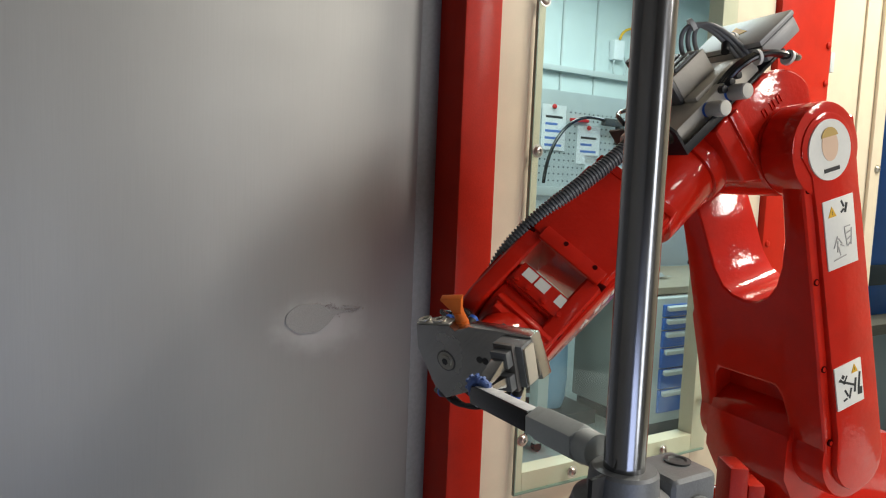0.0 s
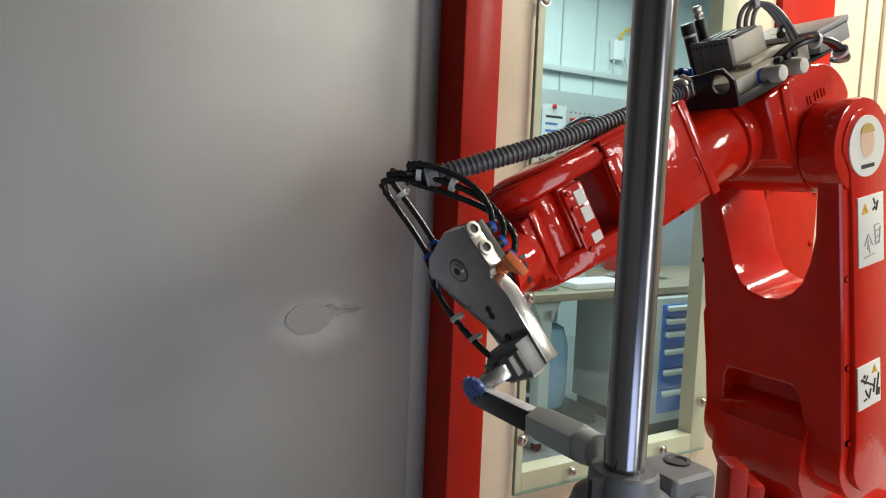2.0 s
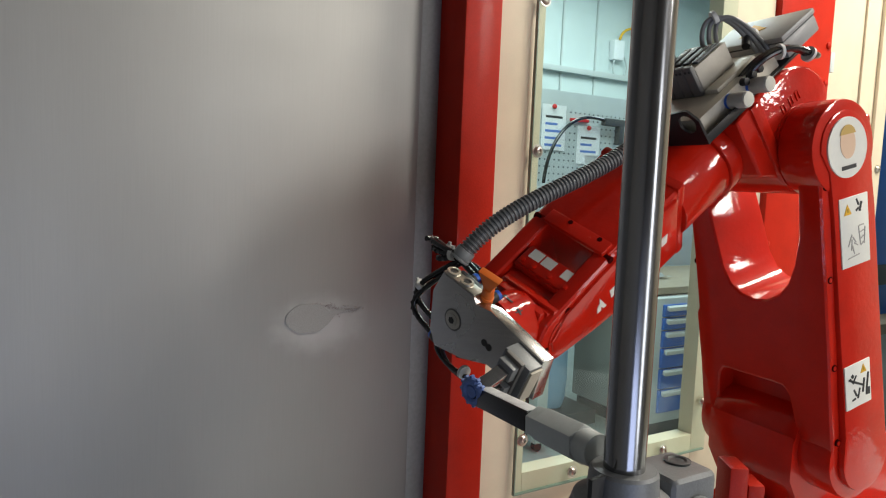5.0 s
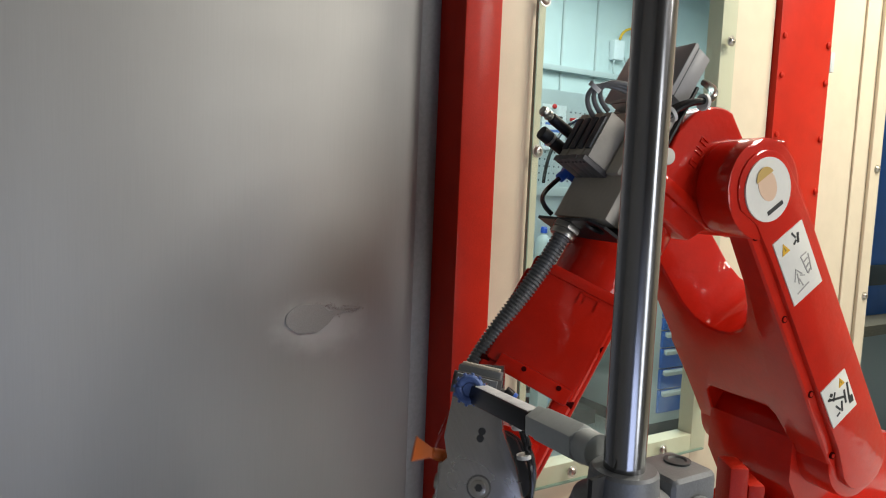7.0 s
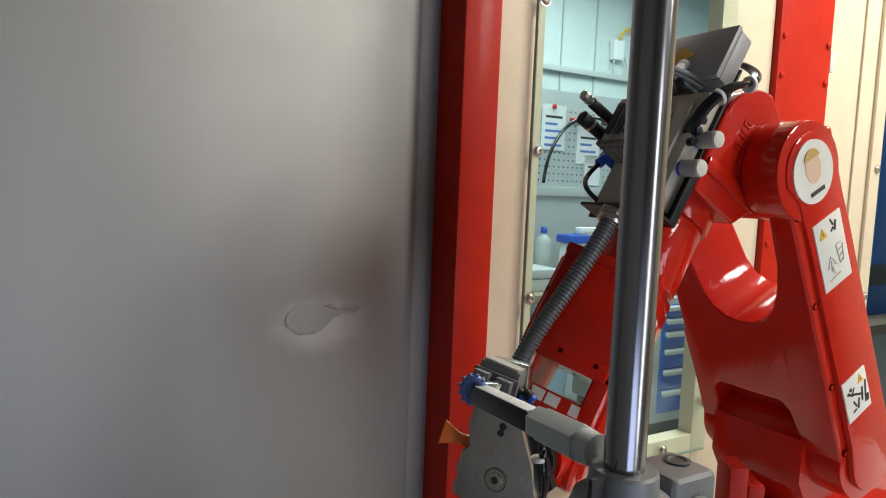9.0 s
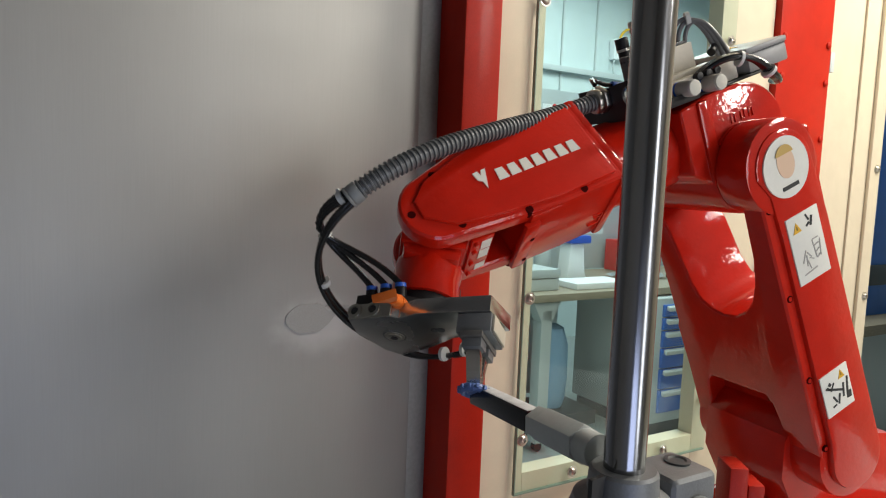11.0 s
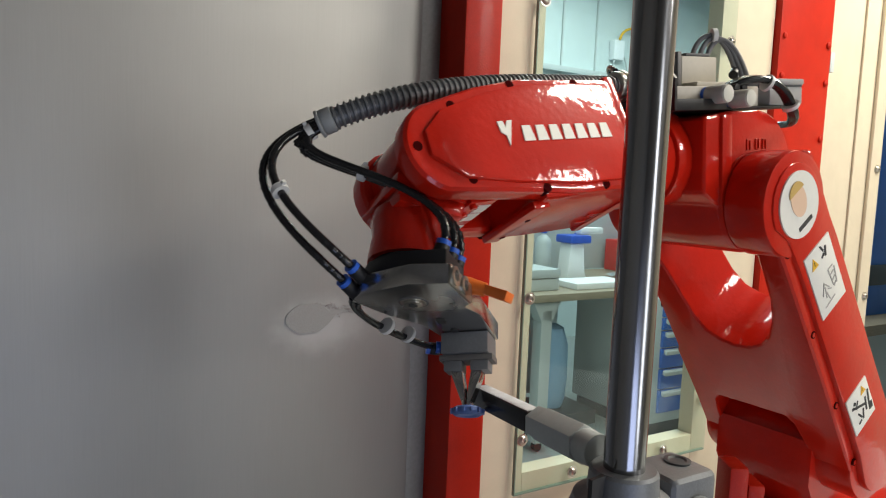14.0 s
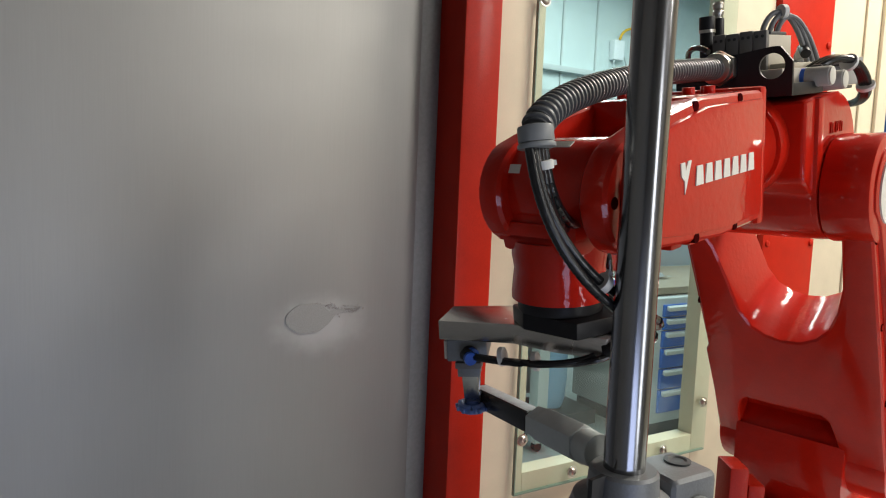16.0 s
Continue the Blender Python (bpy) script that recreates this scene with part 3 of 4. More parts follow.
disc = part("round_sticker", cyl((0, 0.0930, L1), (0, 0.0948, L1), 0.0272, n=56), WHITE_LABEL, lower, "round cream sticker with a plain printed shape")
tilt = pose(0, 0.0948, L1, 0, 0, 0)
part("printed_oval", prism([(0.0105 * math.cos(a), 0.004 + 0.0140 * math.sin(a)) for a in (2 * math.pi * i / 28 for i in range(28))], 0.0, 0.0004, "y"), SKIN, disc, "peach printed oval", at=tilt)
part("printed_cap", prism(arc(0, 0.009, 0.0112, 15, 165, 12), 0.0005, 0.0009, "y"), BLOND, disc, "straw-coloured printed patch", at=tilt)
part("printed_bar", box(-0.010, 0.010, 0.0, 0.0005, -0.0195, -0.0160), INK, disc, "dark printed bar", at=tilt)


def warning_label(parent, corners, name, marks):
    """A label plate on the side face; corners: x0, x1, z0, z1; marks: small bars on it."""
    x0, x1, z0, z1 = corners
    lab = part(name, box(x0, x1, 0.0932, 0.0946, z0, z1, 0.0004), WHITE_LABEL, parent, "white warning label with dark pictograms")
    for k, (p, q, w, h, turn, m) in enumerate(marks):
        cx, cz_ = x1 + (x0 - x1) * p, z1 + (z0 - z1) * q
        if m is YELLOW:
            bm = prism([(-w, -h), (w, -h), (0, h)], 0.0, 0.0005, "y")
        else:
            bm = box(-w, w, 0, 0.0005, -h, h)
        part("pictogram", bm, m, lab, at=pose(cx, 0.0946, cz_, 0, turn, 0))
    return lab


warning_label(lower, (-0.025, 0.0155, 0.200, 0.265), "warning_label", [(0.26, 0.17, 0.0052, 0.0048, 0, YELLOW), (0.26, 0.18, 0.0006, 0.0020, 0, INK), (0.62, 0.10, 0.0009, 0.0034, 25, INK), (0.72, 0.17, 0.0012, 0.0046, -20, INK), (0.60, 0.20, 0.0024, 0.0009, 30, INK)]
              + [(0.30 + 0.05 * k, 0.62 + 0.07 * (k % 3), 0.0005, 0.0060 - 0.0008 * k, -30 + 22 * k, SILENCER) for k in range(5)] + [(0.72, 0.44 + 0.09 * k, 0.0036 - 0.0004 * k, 0.0005, 12 * k, SILENCER) for k in range(4)] + [(0.64, 0.58, 0.0005, 0.0090, 6, SILENCER), (0.82, 0.60, 0.0005, 0.0080, -8, SILENCER), (0.40, 0.86, 0.0085, 0.0005, 6, SILENCER)])
warning_label(lower, (-0.017, 0.0205, 0.061, 0.105), "warning_label", [(0.72, 0.17, 0.0044, 0.0042, 0, YELLOW), (0.72, 0.18, 0.0005, 0.0016, 0, INK), (0.42, 0.44, 0.0125, 0.0011, -28, INK), (0.70, 0.56, 0.0011, 0.0070, -12, INK), (0.86, 0.50, 0.0011, 0.0085, -12, INK), (0.86, 0.74, 0.0030, 0.0036, -6, INK), (0.28, 0.26, 0.0017, 0.0017, 45, INK), (0.24, 0.36, 0.0008, 0.0040, 40, INK), (0.36, 0.34, 0.0008, 0.0040, -40, INK), (0.36, 0.66, 0.0010, 0.0042, 28, INK), (0.50, 0.70, 0.0010, 0.0052, -20, INK), (0.30, 0.80, 0.0026, 0.0008, 10, INK)])

# elbow housing
elbow = part("elbow_housing", join(
    prism(arc(0, 0, 0.043, 180, 360, 16) + [(0.050, 0.004), (0.062, 0.012), (0.062, 0.072), (0.03, 0.0765), (-0.008, 0.0765)] + arc(-0.008, 0.0265, 0.050, 90, 172, 10), -0.0535, 0.0525, "y", 0.006, 3),
    prism(arc(0, 0, 0.0425, 0, 360, 40)[:-1], -0.056, 0.0555, "y", 0.002),
    box(0.030, 0.044, -0.055, 0.056, 0.0, 0.074, 0.004)), RED, robot)
part("neck", join(cyl((0.055, 0, A3), (0.078, 0, A3), 0.0415, n=40, bevel=0.002), cyl((0.078, 0, A3), (0.142, 0, A3), 0.0385, n=40, bevel=0.002)), RED, elbow)
for k, x in enumerate((-0.016, -0.006, 0.006)):
    part("cast_mark", join(box(x - 0.0034, x - 0.0022, 0.0515, 0.0536, 0.044, 0.053, 0.0004), box(x + 0.0008, x + 0.0020, 0.0515, 0.0536, 0.044, 0.053, 0.0004), box(x - 0.0030, x + 0.0016, 0.0515, 0.0536, 0.0440 if k % 2 else 0.0518, 0.0452 if k % 2 else 0.0530, 0.0003)), RED, elbow, "raised casting mark")

# forearm: box with two cheeks, a gap and the wrist drum between them
CHEEK = [(0.142, -0.042), (0.205, -0.042), (0.258, -0.037)] + arc(0.299, -0.003, 0.0310, -70, 66, 12) + [(0.268, 0.0375), (0.230, 0.044), (0.142, 0.0445)]
fore = part("forearm", box(0.142, 0.236, -0.029, 0.050, -0.0425, 0.0445, 0.004), RED, robot)
for s in (1, -1):
    o = 0.0535 if s > 0 else 0.0315
    part("cheek", prism(CHEEK, s * (o - 0.017), s * o, "y", 0.005, 3), RED, fore)
    part("side_cover", prism([(0.150, -0.036), (0.205, -0.037), (0.255, -0.032), (0.295, -0.026), (0.316, -0.010), (0.316, 0.006), (0.300, 0.020), (0.266, 0.031), (0.228, 0.038), (0.150, 0.039)], s * (o - 0.002), s * (o + 0.003), "y", 0.003), RED, fore)
    for x, z in ((0.291, -0.0265), (0.236, -0.0365), (0.184, -0.0380), (0.3220, -0.003), (0.290, 0.0235), (0.238, 0.0385), (0.180, 0.0400)):
        part("screw_pocket", cyl((x, s * (o - 0.0075), z), (x, s * (o + 0.0002), z), 0.0032, n=14), HOLE_SHADE, fore)
    mark = part("brand_mark", prism([(0.2620, 0.0095), (0.2575, 0.0098), (0.2565, 0.0050), (0.2540, 0.0100), (0.2500, 0.0102), (0.2572, -0.0080), (0.2578, -0.0005), (0.2612, 0.0020)], s * (o + 0.0027), s * (o + 0.0037), "y"), WHITE_LABEL, fore, "white chevron mark")
    for k in range(7):
        x = 0.2445 - 0.0116 * k
        part("brand_bar", prism([(x, -0.0048), (x - 0.0092, -0.0048), (x - 0.0080, 0.0062), (x - 0.0012, 0.0062)], s * (o + 0.0027), s * (o + 0.0037), "y"), WHITE_LABEL, fore, "white plain letter-sized bar")
part("rear_flange", box(0.138, 0.148, -0.0325, 0.0535, -0.0445, 0.0465, 0.003), RED, fore)
part("bottom_rim", box(0.226, 0.240, -0.026, 0.040, -0.0455, -0.0395, 0.002), RED, fore)
for y in (0.017, -0.015):
    part("rim_screw", cyl((0.2295, y, -0.0458), (0.2295, y, -0.0448), 0.0022, n=12), HOLE_SHADE, fore)
part("cast_mark", box(0.140, 0.158, -0.0005, 0.0005, -0.0432, -0.0424), RED, fore)
part("cast_mark", join(box(0.149, 0.160, -0.012, -0.0105, -0.0434, -0.0424), box(0.149, 0.160, 0.004, 0.0055, -0.0434, -0.0424), box(0.149, 0.1505, -0.012, 0.0055, -0.0434, -0.0424)), RED, fore, "raised casting mark")
for x, y in ((0.155, -0.02), (0.155, 0.02), (0.172, 0.03), (0.19, -0.022), (0.20, 0.03)):
    part("top_screw", cyl((x, y, 0.0440), (x, y, 0.0490), 0.0038, n=12, bevel=0.0006), RED, fore)

plate_low = part("gear_cover", box(0.2620, 0.2830, -0.024, 0.034, -0.0345, -0.0310, 0.0015), RED, fore)
for y in (-0.014, 0.008, 0.022):
    part("cover_label", box(0.2640, 0.2735, y - 0.006, y + 0.006, -0.0351, -0.0344), WHITE_LABEL, plate_low, "small silver type label")
for y in (-0.019, -0.002, 0.016, 0.029):
    part("cover_screw", cyl((0.2790, y, -0.0345), (0.2790, y, -0.0372), 0.0024, n=12, bevel=0.0004), RED, plate_low)
part("gear_case", box(0.264, 0.2850, -0.0150, 0.0365, -0.0312, -0.020, 0.002), RED, fore)
# wrist drum and stub
wrist = part("wrist", prism(arc(0, 0, 0.0270, 0, 360, 44)[:-1], -0.0300, 0.036, "y", 0.003), RED, robot)
part("stub_block", box(0.006, 0.036, -0.024, 0.027, -0.023, 0.023, 0.005), RED, wrist)
for k in range(3):
    part("stub_step", box(0.018 + 0.004 * k, 0.026 + 0.004 * k, -0.029 + 0.003 * k, 0.030 - 0.003 * k, -0.026 + 0.003 * k, 0.026 - 0.003 * k, 0.0015), RED, wrist)
part("stub", lathe([(0.0265, 0.030), (0.0275, 0.038), (0.0262, 0.046), (0.0280, 0.060), (0.0280, 0.064)], pose(0, 0, 0, 0, 90, 0), 40), RED, wrist)
part("flange_ring", cyl((0.0635, 0, 0), (0.0715, 0, 0), 0.0245, n=40, bevel=0.001), BLACK, wrist, "black flange ring")
for turn, w, h in ((150, 0.006, 0.0010), (150, 0.0010, 0.004), (176, 0.007, 0.0010), (190, 0.0030, 0.0030)):
    part("arrow_mark", box(0.0520 - h, 0.0520 + h, -w / 2, w / 2, 0.0276, 0.0279), INK, wrist, "small black arrow mark", at=pose(0, 0, 0, turn, 0, 0))
part("drum_cover", prism(arc(0, 0, 0.0240, 0, 360, 36)[:-1], -0.0325, -0.0299, "y", 0.001), RED, wrist)
for turn, y in ((-62, -0.012), (-62, 0.012), (-25, -0.014)):
    part("type_label", box(-0.0025, 0.0025, y - 0.007, y + 0.007, 0.0267, 0.0275), WHITE_LABEL, wrist, "small silver type label", at=pose(0, 0, 0, 0, turn, 0))
for turn in (45, 75):
    for y in (-0.006, 0.012):
        part("drum_screw", cyl((0, y, 0.0262), (0, y, 0.0288), 0.0030, n=12, bevel=0.0006), RED, wrist, at=pose(0, 0, 0, 0, turn, 0))

# ---- the gripper tool on the flange ----
tool = thing("gripper_tool", "milled aluminium gripper plate with pneumatic fittings and orange nozzle", "gripper")
part("adaptor", prism([(-0.030, -0.030), (-0.052, -0.010), (-0.034, 0.016), (0.010, 0.028), (0.022, 0.010), (0.020, -0.026), (-0.006, -0.034)], -0.0180, -0.0082, "x", 0.0012), BLACK, tool, "black anodised adaptor plate")
plate = part("plate", prism([(-0.008, -0.038), (-0.040, -0.026), (-0.0545, -0.010), (-0.0355, 0.0195), (-0.029, 0.021), (-0.0245, 0.036), (0.0100, 0.0795), (0.0395, 0.0635), (0.0175, 0.022), (0.0150, -0.006), (0.0065, -0.036)], -0.0080, 0.0042, "x", 0.0008), ALU, tool, "milled aluminium plate")
TBY, TBZ = -0.0164, -0.0076
part("cap_screw", join(cyl((0.0043, TBY, TBZ), (0.0050, TBY, TBZ), 0.0078, n=28), cyl((0.0050, TBY, TBZ), (0.0062, TBY, TBZ), 0.0055, n=28, bevel=0.0005)), SCREW, plate, "steel cap screw")
# hex socket is a dark disc, the shade of its depth in the colour
part("socket", cyl((0.0062, TBY, TBZ), (0.0066, TBY, TBZ), 0.0030, n=6), INK, plate)
part("bore_ring", cyl((0.0042, TBY, TBZ), (0.0046, TBY, TBZ), 0.0092, n=28), VALVE_DARK, plate)
# bores are flat dark discs that paint the shade inside them
for y, z in ((0.0, 0.0235), (0.0035, 0.0275), (0.0125, 0.044)):
    part("bore", cyl((0.0041, y, z), (0.0047, y, z), 0.0028, n=18), INK, plate)
GR = Matrix.Translation((0, 0.0166, 0.059)) @ pose(0, 0, 0, -38, 0, 0)
body = part("gripper_body", join(box(0.0044, 0.0185, -0.016, 0.016, -0.012, 0.013, 0.001)), CAST, tool, "small grey parallel gripper", at=GR)
part("end_cap", box(0.0055, 0.0175, -0.014, 0.014, 0.0131, 0.0150, 0.0006), VALVE, body, "pale end cap")
part("guide_rail", box(0.0186, 0.0225, -0.018, 0.018, -0.008, 0.008, 0.0006), VALVE_DARK, body)
part("jaw", box(0.0226, 0.0290, -0.015, -0.003, -0.007, 0.007, 0.0006), CAST, body)
part("jaw", box(0.0226, 0.0290, 0.003, 0.015, -0.007, 0.007, 0.0006), CAST, body)
for s in (-1, 1):
    part("finger", prism([(0.0290, 0.0105), (0.0330, 0.0095), (0.0510, 0.0024), (0.0525, 0.0008), (0.0440, 0.0008), (0.0290, 0.0030)], -0.005, 0.005, "z", 0.0005), ALU, tool, "thin milled gripper finger", at=GR @ Matrix.Diagonal((1, s, 1, 1)))
EDGE = Vector((0, 0.0190, 0.0295)).normalized()
OUTW = Vector((0, -0.0295, 0.0190)).normalized()
port = part("port_block", box(-0.0076, 0.0038, -0.0175, 0.0175, 0.0, 0.0014, 0.0004), SCREW, tool, "bright plug strip", at=Matrix.Translation((0, -0.0450, 0.0048)) @ Matrix((Vector((1, 0, 0)), EDGE, OUTW)).transposed().to_4x4())
for k, y in enumerate((-0.0125, 0.0030)):
    part("plug", lathe([(0.0056, 0.0014), (0.0056, 0.0030), (0.0034, 0.0032), (0.0032, 0.0018), (0.0005, 0.0018)], Matrix.Translation((-0.002, y, 0)), 22), SCREW, port, "round steel plug")
    # dark disc in the plug paints the shade of its bore
    part("plug_bore", cyl((-0.002, y, 0.0017), (-0.002, y, 0.0021), 0.0030, n=16), INK, port)
part("nozzle_joint", join(cyl((-0.010, -0.026, 0.014), (-0.008, -0.0335, 0.0225), 0.0062, 0.0054, n=22, bevel=0.0008), cyl((-0.0085, -0.033, 0.0215), (-0.0055, -0.0400, 0.0280), 0.0050, 0.0042, n=22)), ORANGE, tool, "orange ball-joint hose link")
FAN_A = Vector((0.0062, -0.0115, 0.0100)).normalized()
FAN_N = Vector((-0.902, -0.426, 0.069))
FAN_N = (FAN_N - FAN_A * FAN_N.dot(FAN_A)).normalized()
part("fan_nozzle", prism([(-0.0036, 0.0), (0.0036, 0.0), (0.0042, 0.004), (0.0095, 0.0165), (-0.0095, 0.0165), (-0.0042, 0.004)], -0.0030, 0.0030, "y", 0.0006), ORANGE, tool, "orange flat fan nozzle", at=Matrix.Translation((-0.0060, -0.0392, 0.0272)) @ Matrix((FAN_N.cross(FAN_A), FAN_N, FAN_A)).transposed().to_4x4())
FITTINGS = [(-0.0240, -0.0425, -0.006), (-0.0240, -0.0360, 0.005), (-0.0240, -0.0290, 0.015)]
OUT_A, OUT_B = Vector((-1, -0.25, 0.15)).normalized(), Vector((-0.30, -0.30, -0.85)).normalized()
for p in FITTINGS:
    q = Vector(p)
    f = part("fitting", cyl(q - OUT_A * 0.011, q, 0.0046, n=16, bevel=0.0006), BLACK, tool, "black push-in fitting")
    part("release_ring", cyl(q, q + OUT_A * 0.003, 0.0044, n=16), BLUE_FIT, f, "blue release ring")
    part("swivel_base", cyl(q - OUT_A * 0.014 + Vector((0.004, 0.004, 0.002)), q - OUT_A * 0.009, 0.0056, n=6, bevel=0.0005), BLACK, f)
SIDE_FIT = [(-0.010, -0.0085, -0.0445), (-0.004, 0.0010, -0.0440)]
for p in SIDE_FIT:
    q = Vector(p)
    f = part("fitting", cyl(q - OUT_B * 0.012, q, 0.0046, n=16, bevel=0.0006), BLACK, tool, "black push-in fitting")
    part("release_ring", cyl(q, q + OUT_B * 0.003, 0.0044, n=16), BLUE_FIT, f, "blue release ring")
for k, (y0, z0) in enumerate(((0.006, -0.036), (0.010, -0.030))):
    part("tool_tube", tube(bez((0.002, y0, z0), (0.006, y0 + 0.020, z0 + 0.006), (0.010, 0.032 + 0.003 * k, 0.016), (0.012, 0.034, 0.046), 16), 0.0021), RUBBER, tool, "thin black air tube")
    q = Vector((0.012, 0.033 - 0.006 * k, 0.047 + 0.004 * k))
    f = part("fitting", cyl(q + Vector((0, 0.003, -0.006)), q, 0.0042, n=14, bevel=0.0005), BLACK, tool, "black push-in fitting")
    part("release_ring", cyl(q + Vector((0, 0.003, -0.006)), q + Vector((0, 0.0042, -0.0085)), 0.0040, n=14), BLUE_FIT, f, "blue release ring")
for y, z in ((0.024, -0.002), (0.030, 0.018)):
    part("tie", cyl((0.0075, y, z), (0.0080, y + 0.001, z + 0.0025), 0.0056, n=14), TIE, tool, "white cable tie")
WPM = Matrix.Translation((0.0546, 0.0166, 0.059)) @ pose(0, 0, 0, -38, 0, 0)
workpiece = thing("workpiece", "small blue ring-shaped plastic part held in the gripper", "plastic part")
part("ring", join(tube([(0.0, 0.0072 * math.cos(a), 0.0072 * math.sin(a)) for a in (2 * math.pi * i / 24 for i in range(25))], 0.0030, 10), cyl((-0.004, 0, 0), (0.002, 0, 0), 0.0042, n=16)), BLUE_PART, workpiece, at=WPM)
for k in range(12):
    part("tooth", box(-0.0014, 0.0014, -0.001, 0.001, 0.0094, 0.0114, 0.0003), BLUE_PART, workpiece, at=WPM @ pose(0, 0, 0, 30 * k, 0, 0))

# ---- valve unit on top of the elbow ----
valves = thing("valve_unit", "pneumatic valve manifold on a black bracket above the elbow", "valve block")
part("tray", box(-0.052, 0.100, -0.046, 0.050, 0.0775, 0.0800, 0.0006), BLACK, valves, "black folded sheet tray")
HOLE_Y, HOLE_Z, HOLE_R = 0.0428, 0.0985, 0.0088
FACE = [(-0.0280, 0.0775), (0.0565, 0.0775), (0.0565, 0.101), (0.0480, 0.1115), (0.0428, 0.1118)]
FACE += [(HOLE_Y + HOLE_R * math.sin(a), HOLE_Z + HOLE_R * math.cos(a)) for a in (0.002 + (2 * math.pi - 0.004) * i / 32 for i in range(33))]
FACE += [(0.0426, 0.1118), (0.0190, 0.1090), (-0.0280, 0.1085)]
bracket = part("bracket", prism(FACE, 0.1003, 0.1028, "x"), BLACK, valves, "black bent sheet bracket with a round hole")
part("bracket_flange", box(0.040, 0.1003, 0.0545, 0.0565, 0.0775, 0.0860, 0.0006), BLACK, bracket)
part("gland", join(cyl((0.1029, 0.0075, 0.1000), (0.1085, 0.0075, 0.1000), 0.0128, n=6, bevel=0.001), cyl((0.1085, 0.0075, 0.1000), (0.1150, 0.0075, 0.1000), 0.0112, n=28, bevel=0.002)), SCREW, valves, "nickel-plated hose gland")
part("manifold", join(box(-0.018, 0.092, -0.026, 0.046, 0.0802, 0.0965, 0.001), box(-0.006, 0.050, 0.0210, 0.036, 0.0964, 0.1010, 0.001)), VALVE, valves, "pale valve manifold block")
for k in range(4):
    y = -0.0228 + 0.0107 * k
    v = part("valve", box(0.002, 0.0475, y, y + 0.0101, 0.0968, 0.1240 - 0.0006 * (k % 2), 0.0010), VALVE, valves, "beige solenoid valve with a dark face")
    part("valve_face", box(0.0477, 0.0525, y, y + 0.0101, 0.0968, 0.1275 - 0.0006 * (k % 2), 0.0010), VALVE_DARK, v)
    for yy in (0.0028, 0.0072):
        part("valve_button", cyl((0.0524, y + yy, 0.1225), (0.0530, y + yy, 0.1225), 0.0012, n=10), INK, v)
    part("valve_plug", box(0.008, 0.040, y + 0.0015, y + 0.0085, 0.1237, 0.1262, 0.0008), DARK, v, "dark plug strip")
for x in (0.010, 0.020, 0.031):
    part("push_fitting", cyl((x, 0.0460, 0.0945), (x, 0.0520, 0.0945), 0.0036, n=14, bevel=0.0005), BLACK, valves, "black push-in fitting")
for x, z in ((0.0235, 0.0855), (0.053, 0.0890)):
    s = part("silencer", cyl((x, 0.0490, z), (x, 0.0655, z), 0.0072, n=24, bevel=0.0006), SILENCER, valves, "grey sintered exhaust silencer")
    part("silencer_collar", cyl((x, 0.0440, z), (x, 0.0490, z), 0.0068, n=24), BLUE_FIT, s, "blue collar")
    part("silencer_cap", cyl((x, 0.0655, z), (x, 0.0668, z), 0.0066, n=24, bevel=0.0006), PALE_CAP, s, "pale end cap")
tb = part("terminal_box", join(box(-0.080, -0.030, -0.034, 0.049, 0.0802, 0.0965, 0.0025), box(-0.081, -0.029, -0.035, 0.050, 0.0975, 0.1030, 0.002)), BOX_GREY, valves, "grey terminal box with a yellow warning triangle")
part("gasket", box(-0.0795, -0.0305, -0.0335, 0.0485, 0.0960, 0.0980), DARK, tb, "dark gasket line")
part("warning_triangle", prism([(-0.068, -0.006), (-0.044, -0.006), (-0.056, 0.016)], 0.1030, 0.1035, "z"), YELLOW, tb, "yellow warning triangle")
part("regulator", join(cyl((0.034, -0.036, 0.08), (0.034, -0.036, 0.133), 0.0058, n=20, bevel=0.001), cyl((0.034, -0.036, 0.133), (0.034, -0.036, 0.1445), 0.0064, n=20, bevel=0.001)), BLACK, valves, "black flow regulator")
part("regulator_band", cyl((0.034, -0.036, 0.1315), (0.034, -0.036, 0.1340), 0.0066, n=20), SCREW, valves, "bright metal band")
part("regulator", cyl((0.018, -0.034, 0.08), (0.018, -0.034, 0.1435), 0.0050, n=20, bevel=0.001), BLACK, valves, "black flow regulator")
part("regulator_knob", join(cyl((0.018, -0.034, 0.1435), (0.018, -0.034, 0.150), 0.0032, n=14), lathe([(0.0044, 0.1400), (0.0048, 0.1410), (0.0048, 0.1430), (0.0040, 0.1440)], Matrix.Translation((0.018, -0.034, 0.0055)), 16), lathe([(0.0036, 0.1445), (0.0046, 0.1460), (0.0046, 0.1495), (0.0032, 0.1510)], Matrix.Translation((0.018, -0.034, 0.0055)), 16)), SCREW, valves, "brass-coloured knurled knob")
part("elbow_fitting", join(cyl((0.048, -0.036, 0.100), (0.058, -0.036, 0.104), 0.0046, n=16, bevel=0.0006), cyl((0.048, -0.036, 0.086), (0.048, -0.036, 0.104), 0.0050, n=16, bevel=0.0006)), BLUE_FIT, valves, "blue elbow fitting")
part("small_tube", tube(bez((0.058, -0.036, 0.104), (0.078, -0.036, 0.112), (0.092, -0.022, 0.124), (0.100, -0.004, 0.113), 14), 0.0022), RUBBER, valves, "thin black tube")
